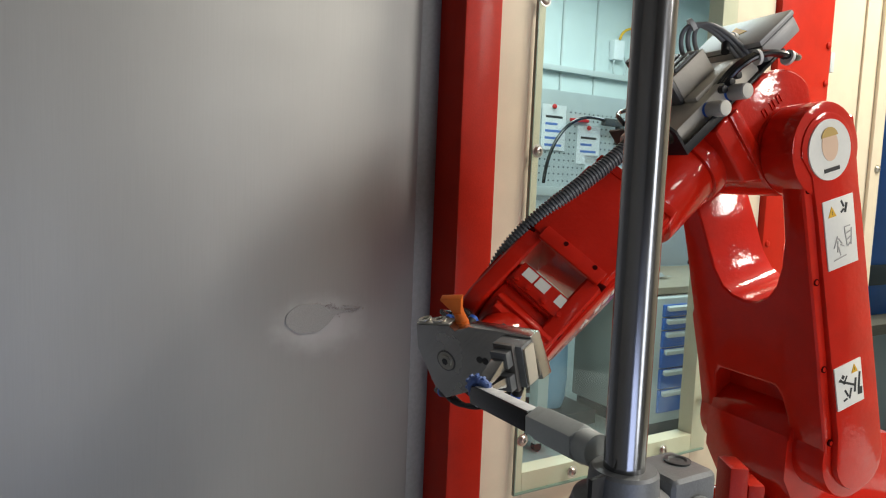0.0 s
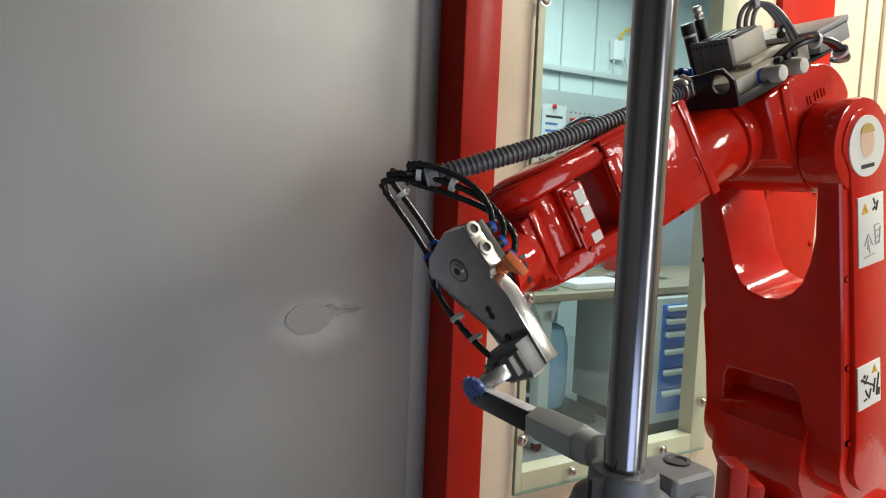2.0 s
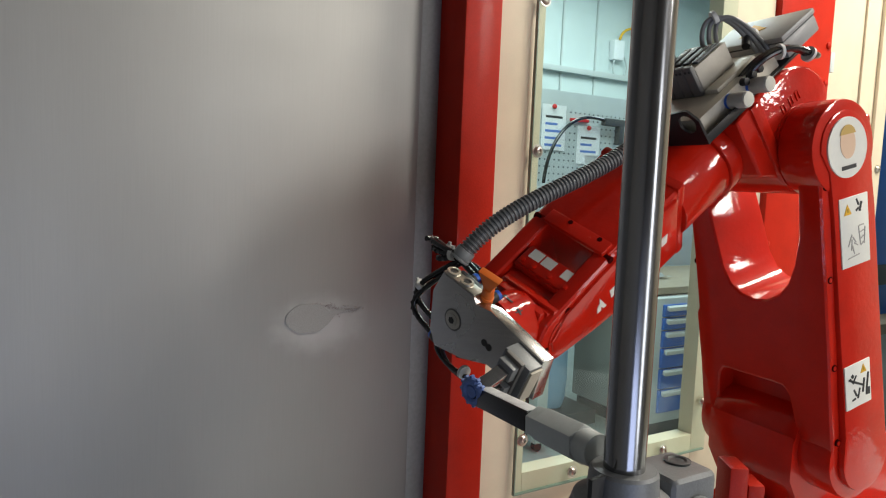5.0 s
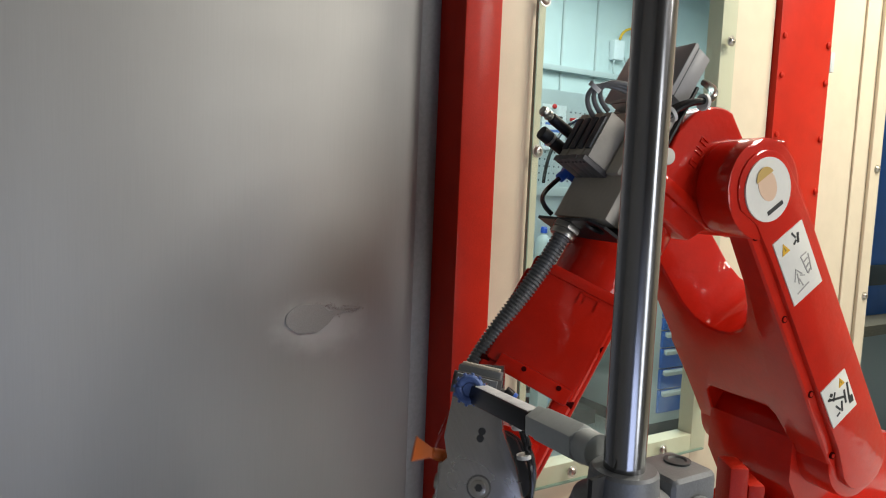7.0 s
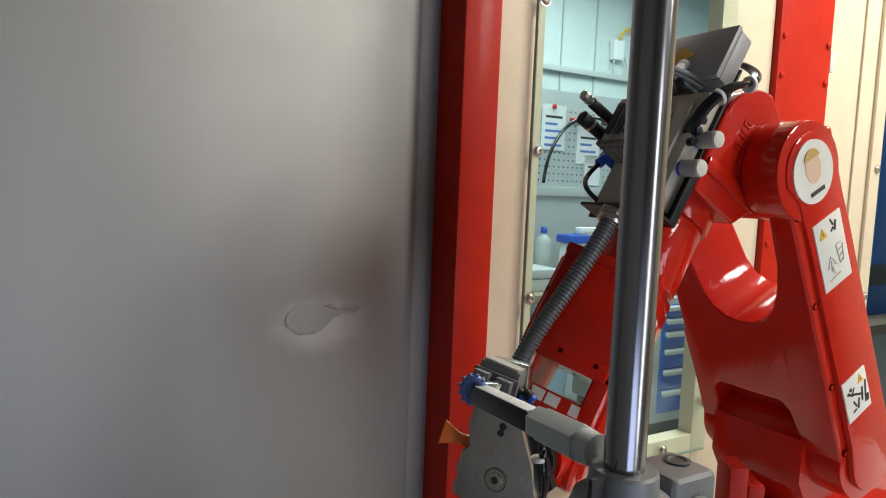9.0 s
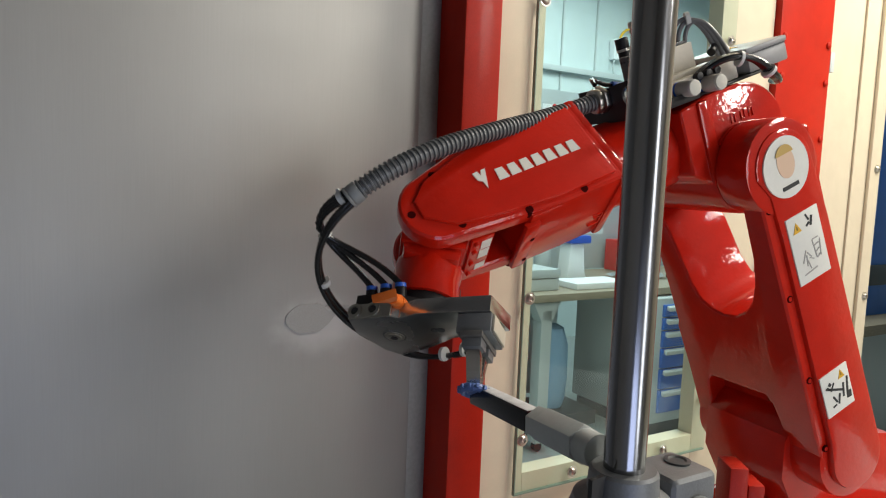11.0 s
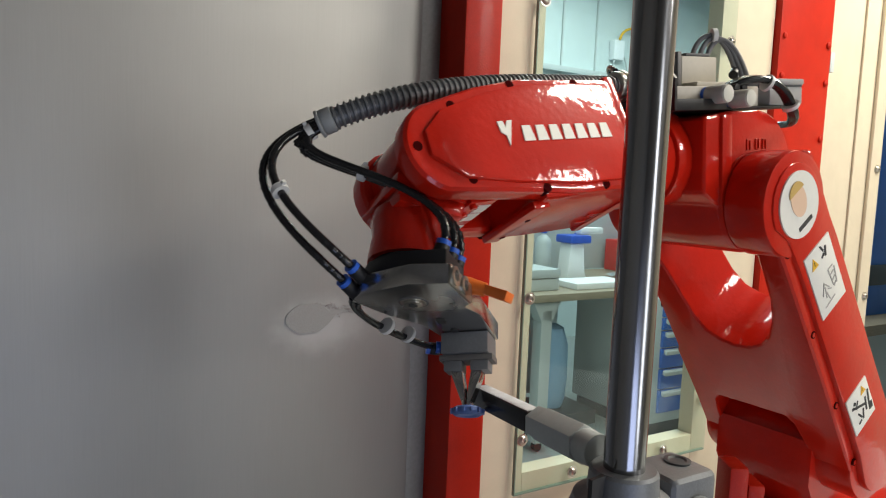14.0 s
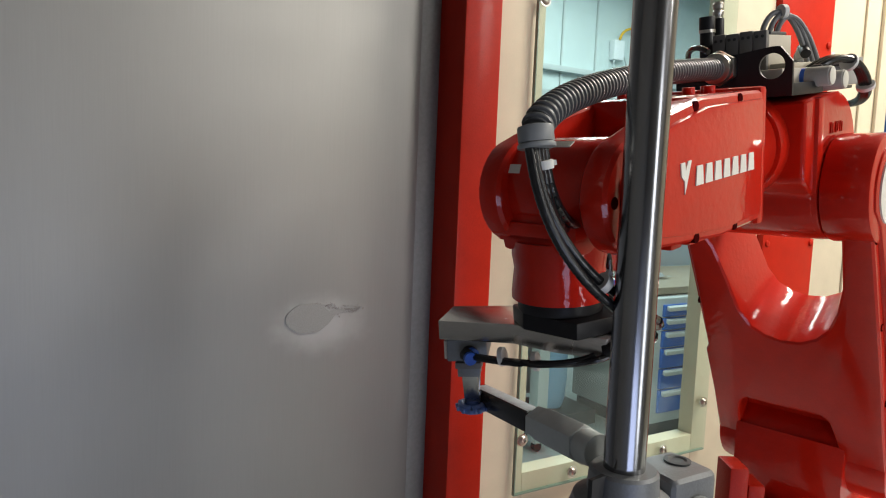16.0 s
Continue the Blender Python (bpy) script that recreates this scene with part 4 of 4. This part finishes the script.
for k in range(3):
    part("cable", tube(bez((0.006 - 0.005 * k, -0.004 + 0.004 * k, 0.118), (0.004 - 0.005 * k, -0.002 + 0.004 * k, 0.153 - 0.003 * k), (-0.024, 0.012 + 0.003 * k, 0.160 - 0.003 * k), (-0.022 - 0.004 * k, 0.026 + 0.003 * k, 0.092), 18), 0.0022), CABLE_GREY, valves, "thin grey cable")
part("cable_tie", cyl((-0.0085, 0.0065, 0.1435), (-0.0120, 0.0085, 0.1435), 0.0062, n=16), TIE, valves, "white cable tie")
part("cable_plug", join(cyl((-0.040, 0.012, 0.108), (-0.028, 0.018, 0.114), 0.0042, n=16, bevel=0.0008), cyl((-0.045, 0.010, 0.104), (-0.040, 0.012, 0.108), 0.0050, n=16)), TIE, valves, "white cable connector")
part("plug_end", cyl((-0.028, 0.018, 0.114), (-0.012, 0.026, 0.108), 0.0040, n=16, bevel=0.0008), BLACK, valves, "black connector end")
for k in range(3):
    o = 0.0034 * k
    part("cable", tube(bez((0.022, 0.038 + o, 0.094), (0.010, 0.050 + o, 0.106), (-0.014, 0.060 + 0.6 * o, 0.106 - 0.4 * o), (-0.030, 0.062 + 0.6 * o, 0.086), 14)[:-1] + bez((-0.030, 0.062 + 0.6 * o, 0.086), (-0.042, 0.0635 + 0.6 * o, 0.070), (-0.060, 0.054 + 0.6 * o, 0.062), (-0.070, 0.034, 0.064), 12), 0.0030), RUBBER, valves, "black cable loop")
for p, q in (((-0.0085, 0.0585, 0.0985), (-0.0110, 0.0592, 0.0972)), ((-0.0340, 0.0645, 0.0800), (-0.0358, 0.0645, 0.0775))):
    part("cable_tie", cyl(p, q, 0.0070, n=16), TIE, valves, "white cable tie")

# ---- hose and air tubes: rigid pieces that follow the arm ----
COLLAR = [(0, -0.4107, -0.1571, 1.2851, 0.136, 0.172, -0.976),
    (0.5, -0.4118, -0.1588, 1.2967, 0.101, 0.157, -0.983),
    (0.8, -0.4623, -0.1538, 1.2811, 0.108, 0.151, -0.983),
    (1.5, -0.4613, -0.1553, 1.2813, 0.108, 0.151, -0.983),
    (2, -0.467, -0.244, 1.39, -0.948, -0.032, -0.316),
    (3, -0.465, -0.247, 1.388, -0.924, -0.032, -0.382),
    (3.5, -0.446, -0.236, 1.361, -0.882, -0.029, -0.47),
    (4.2, -0.428, -0.233, 1.355, -0.822, -0.032, -0.569),
    (6.4, -0.4675, -0.1573, 1.2299, 0.235, 0.202, -0.951),
    (7, -0.4318, -0.1844, 1.1725, 0.385, 0.303, -0.872),
    (7.5, -0.381, -0.1798, 1.2351, 0.274, 0.266, -0.924),
    (8, -0.3859, -0.1993, 1.1883, 0.369, 0.337, -0.866),
    (9, -0.3912, -0.1948, 1.1855, 0.378, 0.334, -0.864),
    (11.5, -0.538, -0.307, 1.416, -0.848, -0.058, -0.526),
    (11.95, -0.504, -0.408, 1.435, -0.863, -0.036, -0.504),
    (12.7, -0.504, -0.404, 1.435, -0.872, -0.035, -0.488),
    (13.5, -0.562, -0.276, 1.391, -0.81, -0.045, -0.585),
    (14, -0.533, -0.335, 1.421, -0.905, -0.028, -0.424),
    (14.5, -0.487, -0.391, 1.429, -0.811, -0.077, -0.58),
    (15, -0.431, -0.451, 1.414, -0.099, -0.099, -0.99),
    (15.3, -0.416, -0.452, 1.408, 0.129, -0.086, -0.988),
    (16, -0.416, -0.452, 1.408, 0.129, -0.086, -0.988)]
RINGS, TUBE_PIECES = 60, 22


def collar_at(t):
    xs = [row[0] for row in COLLAR]
    p = Vector([pchip(xs, [row[k] for row in COLLAR], t) for k in (1, 2, 3)])
    d = Vector([pchip(xs, [row[k] for row in COLLAR], t) for k in (4, 5, 6)]).normalized()
    return p, d


def hose_line(t):
    e = POSES[t]["elbow"]
    a = e @ Vector((0.114, 0.0075, 0.1000))
    fwd = e.to_3x3() @ Vector((1, 0, 0))
    p, d = collar_at(t)
    k = (p - a).length
    w = max(0.0, d.dot(fwd))
    return a, a + fwd * k * 0.38, p - d * k * min(0.30, 0.02 + 0.55 * w), p


def even(points, n):
    """n + 1 points at even steps along a line of points."""
    ls = np.cumsum([0] + [(b - a).length for a, b in zip(points, points[1:])])
    out = []
    for s in np.linspace(0, ls[-1], n + 1):
        i = min(int(np.searchsorted(ls, s, side="right")) - 1, len(points) - 2)
        out.append(points[i].lerp(points[i + 1], (s - ls[i]) / max(ls[i + 1] - ls[i], 1e-9)))
    return out


hose = thing("corrugated_hose", "grey corrugated hose leading black air tubes to the gripper", "hose")
ring_mesh = mesh_of("hose_ring", lathe([(0.0064, -0.0021), (0.0064, -0.0010), (0.0077, -0.0007), (0.0079, 0.0), (0.0077, 0.0007), (0.0064, 0.0010), (0.0064, 0.0021)], None, 20), CONDUIT)
RING_OBS = []
for k in range(RINGS):
    ob = new("hose_ring", ring_mesh)
    ob.parent = hose
    RING_OBS.append(ob)
collar = part("end_collar", join(cyl((-0.005, 0, 0), (0.003, 0, 0), 0.0084, n=28, bevel=0.0012), cyl((0.003, 0, 0), (0.0055, 0, 0), 0.0090, n=28, bevel=0.001)), COLLAR_GREY, hose, "grey plastic end collar")
tube_mesh = mesh_of("tube_piece", cyl((0, 0, -0.0062), (0, 0, 0.0062), 0.0024, n=14), RUBBER)
ENDS = [FITTINGS[0], FITTINGS[1], FITTINGS[2], SIDE_FIT[0], SIDE_FIT[1]]
OUTS = [OUT_A] * 3 + [OUT_B] * 2
TUBE_OBS = []
TUBE_LENGTH = (0.118, 0.122, 0.126, 0.130, 0.134)
for k in range(5):
    row = []
    for i in range(TUBE_PIECES):
        ob = new("tube_piece", tube_mesh)
        ob.parent = hose
        row.append(ob)
    TUBE_OBS.append(row)
tie_mesh = mesh_of("hose_tie", join(cyl((0, 0, -0.002), (0, 0, 0.002), 0.0052, n=18), box(0.004, 0.0072, -0.0012, 0.0012, -0.0012, 0.0012)), TIE)
TIE_OBS = []
for k in range(3):
    ob = new("hose_tie", tie_mesh)
    ob.parent = hose
    TIE_OBS.append(ob)


def tube_line(t, k):
    """An air tube from the collar to its fitting on the tool."""
    p, d = collar_at(t)
    m = POSES[t]["tool"]
    off = (m.to_3x3() @ Vector((0, 0, 1))).cross(d).normalized()
    start = p + off * (0.0026 * (k - 2)) + d * 0.002
    end = m @ Vector(ENDS[k]) + (m.to_3x3() @ Vector(OUTS[k])).normalized() * 0.002
    out = (m.to_3x3() @ Vector(OUTS[k])).normalized()
    gap = (end - start).length
    reach = 0.42 if k < 3 else 0.30
    h0, h1 = start + d * (0.50 * gap + 0.006 * k), end + out * (reach * gap + 0.004 * (k % 3))
    # spare length hangs out in a loop past the plate's blunt end
    side = (m.to_3x3() @ Vector((-0.12, -0.50, -0.86))).normalized()
    slack = (0.95 if k < 3 else 0.60) * max(0.0, TUBE_LENGTH[k] - 1.12 * gap)
    return bez(start, h0 + side * 0.7 * slack, h1 + side * slack, end, 40)


def chain(points):
    """Poses of pieces strung along points, z along the line."""
    return [Matrix.Translation((a + b) / 2) @ (b - a).to_track_quat("Z", "X").to_matrix().to_4x4() for a, b in zip(points, points[1:])]


# ---- workshop things behind the glass ----
bench = thing("workbench", "beech-topped workbench with a light grey steel frame", "workbench", W)
part("worktop", box(1.35, 3.9, 1.86, 2.66, 0.81, 0.85, 0.004), BENCH_WOOD, bench, "beech worktop")
for u in (1.80, 3.7):
    part("leg", join(box(u - 0.035, u + 0.035, 1.90, 1.97, 0.05, 0.76, 0.004), prism([(u - 0.035, 0.70), (u + 0.035, 0.70), (u + 0.09, 0.80), (u - 0.09, 0.80)], 1.90, 1.97, "y", 0.003)), BENCH_GREY, bench)
    part("leg", box(u - 0.035, u + 0.035, 2.55, 2.62, 0.0, 0.81, 0.004), BENCH_GREY, bench)
    part("caster", join(cyl((u, 1.92, 0.025), (u, 1.95, 0.025), 0.025, n=20), box(u - 0.015, u + 0.015, 1.92, 1.95, 0.025, 0.055)), DARK, bench, "small dark caster")
part("back_panel", box(1.35, 2.5, 2.63, 2.655, 0.05, 0.80), CABINET, bench)
cab = thing("drawer_cabinet", "pale grey cabinet with blue drawers under the bench", "drawer cabinet", W)
part("carcass", box(2.50, 3.25, 1.80, 2.45, 0.08, 0.800, 0.006), CABINET, cab)
zz = 0.765
for h in (0.075, 0.075, 0.10, 0.12, 0.12, 0.14):
    d = part("drawer", box(2.545, 3.205, 1.782, 1.80, zz - h + 0.008, zz, 0.003), BLUE_DRAWER, cab, "blue drawer front")
    part("drawer_handle", prism([(1.782, zz - 0.028), (1.762, zz - 0.034), (1.762, zz - 0.012), (1.782, zz - 0.004)], 2.56, 3.19, "x", 0.002), BENCH_GREY, d, "pale grey strip handle")
    zz -= h
part("plinth", box(2.52, 3.23, 1.83, 2.42, 0.0, 0.08), DARK, cab)

# back panel of the bench with its board
board = thing("pegboard", "pale perforated tool board standing on the bench", "pegboard", W)
part("board_sheet", box(1.50, 4.20, 2.68, 2.70, 0.851, 2.02, 0.003), CABINET, board)
part("shelf_rail", box(1.50, 4.20, 2.655, 2.679, 1.34, 1.40, 0.003), BENCH_GREY, board, "grey rail")
# holes are thin dark discs on the sheet, their shade put into the colour
peg_bm = [cyl((0, -0.0005, 0), (0, 0.0005, 0), 0.006, n=8)]
peg_mesh = mesh_of("peg_hole", peg_bm[0], DARK)
for i in range(26):
    for j in range(11):
        ob = new("peg_hole", peg_mesh)
        ob.parent = board
        ob.matrix_basis = pose(2.28 + 0.04 * i, 2.6793, 1.44 + 0.045 * j)


def notice(u, z, w, h, rows, pin=True):
    n = thing("pinned_notice", "white printed sheet pinned to the board", "paper sheet", W, group="pinned notices")
    part("sheet", box(u, u + w, 2.672, 2.6735, z - h, z), PAPER, n)
    for k in range(rows):
        part("print_bar", box(u + 0.03, u + w - 0.03 - 0.04 * (k % 2), 2.6712, 2.6719, z - 0.085 - 0.045 * k, z - 0.07 - 0.045 * k), PAPER_BLUE if k else INK, n, "unreadable printed bar")
    if pin:
        part("pin", lathe([(0.012, 0), (0.016, 0.01), (0.012, 0.02), (0.004, 0.024)], pose(u + w * 0.45, 2.671, z - 0.012, 90, 0, 0), 14), PIN_RED, n, "red pin")
    return n


notice(2.315, 1.925, 0.20, 0.29, 5)
notice(2.62, 1.81, 0.20, 0.25, 3)
notice(2.70, 1.62, 0.14, 0.20, 2, False)
strip = solid("red_marker", box(2.55, 2.70, 2.655, 2.679, 1.832, 1.852, 0.004), PIN_RED, "red plastic strip on the tool board", "strip", W)
gun = thing("air_gun", "dark air gun hanging on the board with its black hose", "air gun", W)
part("gun_body", join(box(2.80, 2.98, 2.60, 2.65, 1.82, 1.87, 0.012), box(2.93, 2.975, 2.60, 2.65, 1.70, 1.84, 0.010)), DARK, gun)
part("gun_hose", tube(bez((2.82, 2.62, 1.85), (2.50, 2.60, 1.92), (2.30, 2.58, 1.70), (2.28, 2.58, 1.42), 20), 0.011), RUBBER, gun, "thin black hose")


def bottle(name, u, v, r, h, m, capm, label):
    b = thing(name, label, "bottle", W @ Matrix.Translation((u, v, 0.8502)), group="bottles on the bench")
    part("bottle_body", lathe([(r * 0.96, 0.0), (r, 0.01), (r, h * 0.66), (r * 0.85, h * 0.76), (r * 0.36, h * 0.84), (r * 0.34, h * 0.88)], None, 20), m, b)
    part("cap", lathe([(r * 0.42, h * 0.872), (r * 0.42, h * 0.97), (r * 0.30, h)], None, 16), capm, b, "blue cap")
    return b


bottle("spray_bottle", 2.42, 2.40, 0.045, 0.27, PAPER, BLUE_CAP, "white spray bottle with a blue head on the bench")
bottle("spray_bottle", 2.24, 2.50, 0.050, 0.30, CABINET, BLUE_CAP, "translucent bottle with a blue cap on the bench")
bottle("spray_bottle", 2.14, 2.56, 0.045, 0.24, PAPER, BLUE_CAP, "white bottle with a blue cap on the bench")
disp = thing("soap_dispenser", "white bench dispenser with a blue top", "dispenser", W)
part("dispenser_body", prism([(2.20, 0.8502), (2.36, 0.8502), (2.34, 0.90), (2.32, 1.07), (2.22, 1.07)], 2.22, 2.32, "y", 0.012), PAPER, disp)
part("dispenser_top", box(2.20, 2.36, 2.20, 2.34, 1.072, 1.12, 0.012), BLUE_CAP, disp, "blue top")
part("dispenser_arm", box(2.30, 2.48, 2.23, 2.29, 1.125, 1.165, 0.012), PAPER, disp)
solid("white_tray", join(box(2.02, 2.42, 1.93, 2.14, 0.8502, 0.885, 0.006)), PAPER, "white flat tray lying on the bench", "tray", W)
pile = thing("grey_case", "grey ribbed plastic case on the bench", "case", W)
part("case_body", box(1.62, 1.92, 1.96, 2.26, 0.8502, 0.915, 0.008), BENCH_GREY, pile)
part("case_lid", box(1.615, 1.925, 1.955, 2.265, 0.917, 0.965, 0.010), CABINET, pile)
box_red = thing("red_box", "red storage box with a white label on the bench", "storage box", W)
part("box_body", box(2.90, 3.25, 2.45, 2.64, 0.8502, 1.06, 0.008), PIN_RED, box_red)
part("box_label", box(2.93, 3.10, 2.447, 2.4495, 1.00, 1.05), PAPER, box_red, "white label")
rag = bmesh.new()
for i in range(13):
    for j in range(9):
        rag.verts.new((2.62 + 0.03 * i, 2.12 + 0.028 * j, 0.862 + 0.020 * noise.noise((i * 0.55, j * 0.6, 3.1)) + 0.018 * abs(noise.noise((i * 0.23, j * 0.31, 7.7)))))
rag.verts.ensure_lookup_table()
for i in range(12):
    for j in range(8):
        rag.faces.new([rag.verts[(i + di) * 9 + j + dj] for di, dj in ((0, 0), (1, 0), (1, 1), (0, 1))])
bmesh.ops.solidify(rag, geom=rag.faces[:], thickness=0.008)
solid("crumpled_cloth", rag, CABINET, "crumpled grey-white cloth lying on the bench", "cloth", W)
solid("blue_sack", lathe([(0.07, 0.0), (0.085, 0.05), (0.095, 0.20), (0.09, 0.38), (0.06, 0.48), (0.02, 0.50)], Matrix.Translation((2.19, 2.30, 0.085)) @ pose(0, 0, 0, 0, 0, 0), 24), CLOTH, "light blue filled plastic sack under the bench", "sack", W)
solid("sack_crate", box(2.00, 2.40, 2.12, 2.48, 0.0, 0.084, 0.006), DARK, "dark low crate under the bench", "crate", W)
# things on the far wall
for u in (3.2, 3.55, 3.95, 4.5, 5.0):
    part("panel_joint", box(u, u + 0.014, 3.985, 3.999, 0.0, 3.38, 0.002), BENCH_GREY, bpy.data.objects["wall_far"])
part("rail", box(2.6, 5.4, 3.94, 3.999, 2.42, 2.47, 0.004), BENCH_GREY, bpy.data.objects["wall_far"])
hanger = thing("hanging_tool", "white wall socket with a yellow strap and cable", "socket", W)
part("socket_box", box(4.13, 4.26, 3.93, 3.998, 2.60, 2.78, 0.012), PAPER, hanger)
part("strap", tube(bez((4.18, 3.92, 2.78), (4.22, 3.92, 2.93), (4.40, 3.92, 2.88), (4.44, 3.94, 2.95), 14), 0.012), YELLOW, hanger, "yellow strap")
part("cable_loop", tube(bez((4.26, 3.95, 2.66), (4.46, 3.95, 2.40), (4.06, 3.95, 2.36), (4.16, 3.95, 2.60), 18), 0.008), BENCH_GREY, hanger, "grey cable loop")
part("conduit_pipe", cyl((4.40, 3.97, 2.86), (4.40, 3.97, 3.39), 0.018, n=14), BENCH_GREY, hanger)
# seen past the door
tool_cab = thing("tool_cabinet", "dark blue steel tool cabinet beside the door", "cabinet", W)
part("cabinet_body", box(3.35, 4.3, 1.30, 1.95, 0.72, 1.95, 0.006), BLUE_DRAWER, tool_cab)
# strip stands proud of the front; the recess shade is only its dark colour
part("recess_strip", box(3.37, 4.28, 1.290, 1.2995, 0.90, 1.02, 0.002), DARK, tool_cab, "dark strip standing in for a shaded recess")
side_bench = thing("side_bench", "wooden side bench on grey drawers", "bench", W)
part("bench_board", box(3.2, 4.5, 1.12, 1.96, 0.66, 0.7195, 0.004), BENCH_WOOD, side_bench, "beech board")
part("bench_unit", box(3.3, 4.4, 1.20, 1.90, 0.0, 0.6595, 0.006), BENCH_GREY, side_bench, "grey drawer unit")
# red stop bracket on the machine table beside the robot
solid("stop_bracket", join(box(-0.200, -0.183, -0.20, -0.17, BASE_Z, 1.150, 0.003), box(-0.183, -0.168, -0.20, -0.17, BASE_Z, 1.135, 0.003)), RED_POST, "red steel stop bracket standing on the machine table", "bracket")


# ---- movement ----
def motions():
    rows = {k: [(t, POSES[t][k]) for t in TIMES] for k in ("swivel", "lower", "elbow", "fore", "wrist", "tool")}
    for ob, key in ((swivel, "swivel"), (lower, "lower"), (elbow, "elbow"), (fore, "fore"), (wrist, "wrist"), (tool, "tool"), (workpiece, "tool"), (valves, "elbow")):
        walk(ob, rows[key])
    steps = [t for i, t in enumerate(TIMES) if i % 2 == 0]
    ring_rows, tube_rows, tie_rows, collar_rows = [[] for _ in RING_OBS], [[[] for _ in r] for r in TUBE_OBS], [[] for _ in TIE_OBS], []
    for t in steps:
        line = bez(*hose_line(t), 60)
        for rows_, m in zip(ring_rows, chain(even(line, RINGS))):
            rows_.append((t, m))
        p, d = collar_at(t)
        collar_rows.append((t, Matrix.Translation(p) @ d.to_track_quat("X", "Z").to_matrix().to_4x4()))
        mids = []
        for k, row in enumerate(tube_rows):
            ms = chain(even(tube_line(t, k), TUBE_PIECES))
            for rows_, m in zip(row, ms):
                rows_.append((t, m))
            mids.append(ms)
        for rows_, (k, i) in zip(tie_rows, ((1, 1), (1, 9), (3, 11))):
            rows_.append((t, mids[k][i]))
    walk(collar, collar_rows)
    for ob, rows_ in zip(RING_OBS + TIE_OBS, ring_rows + tie_rows):
        walk(ob, rows_)
    for obs, row in zip(TUBE_OBS, tube_rows):
        for ob, rows_ in zip(obs, row):
            walk(ob, rows_)


motions()
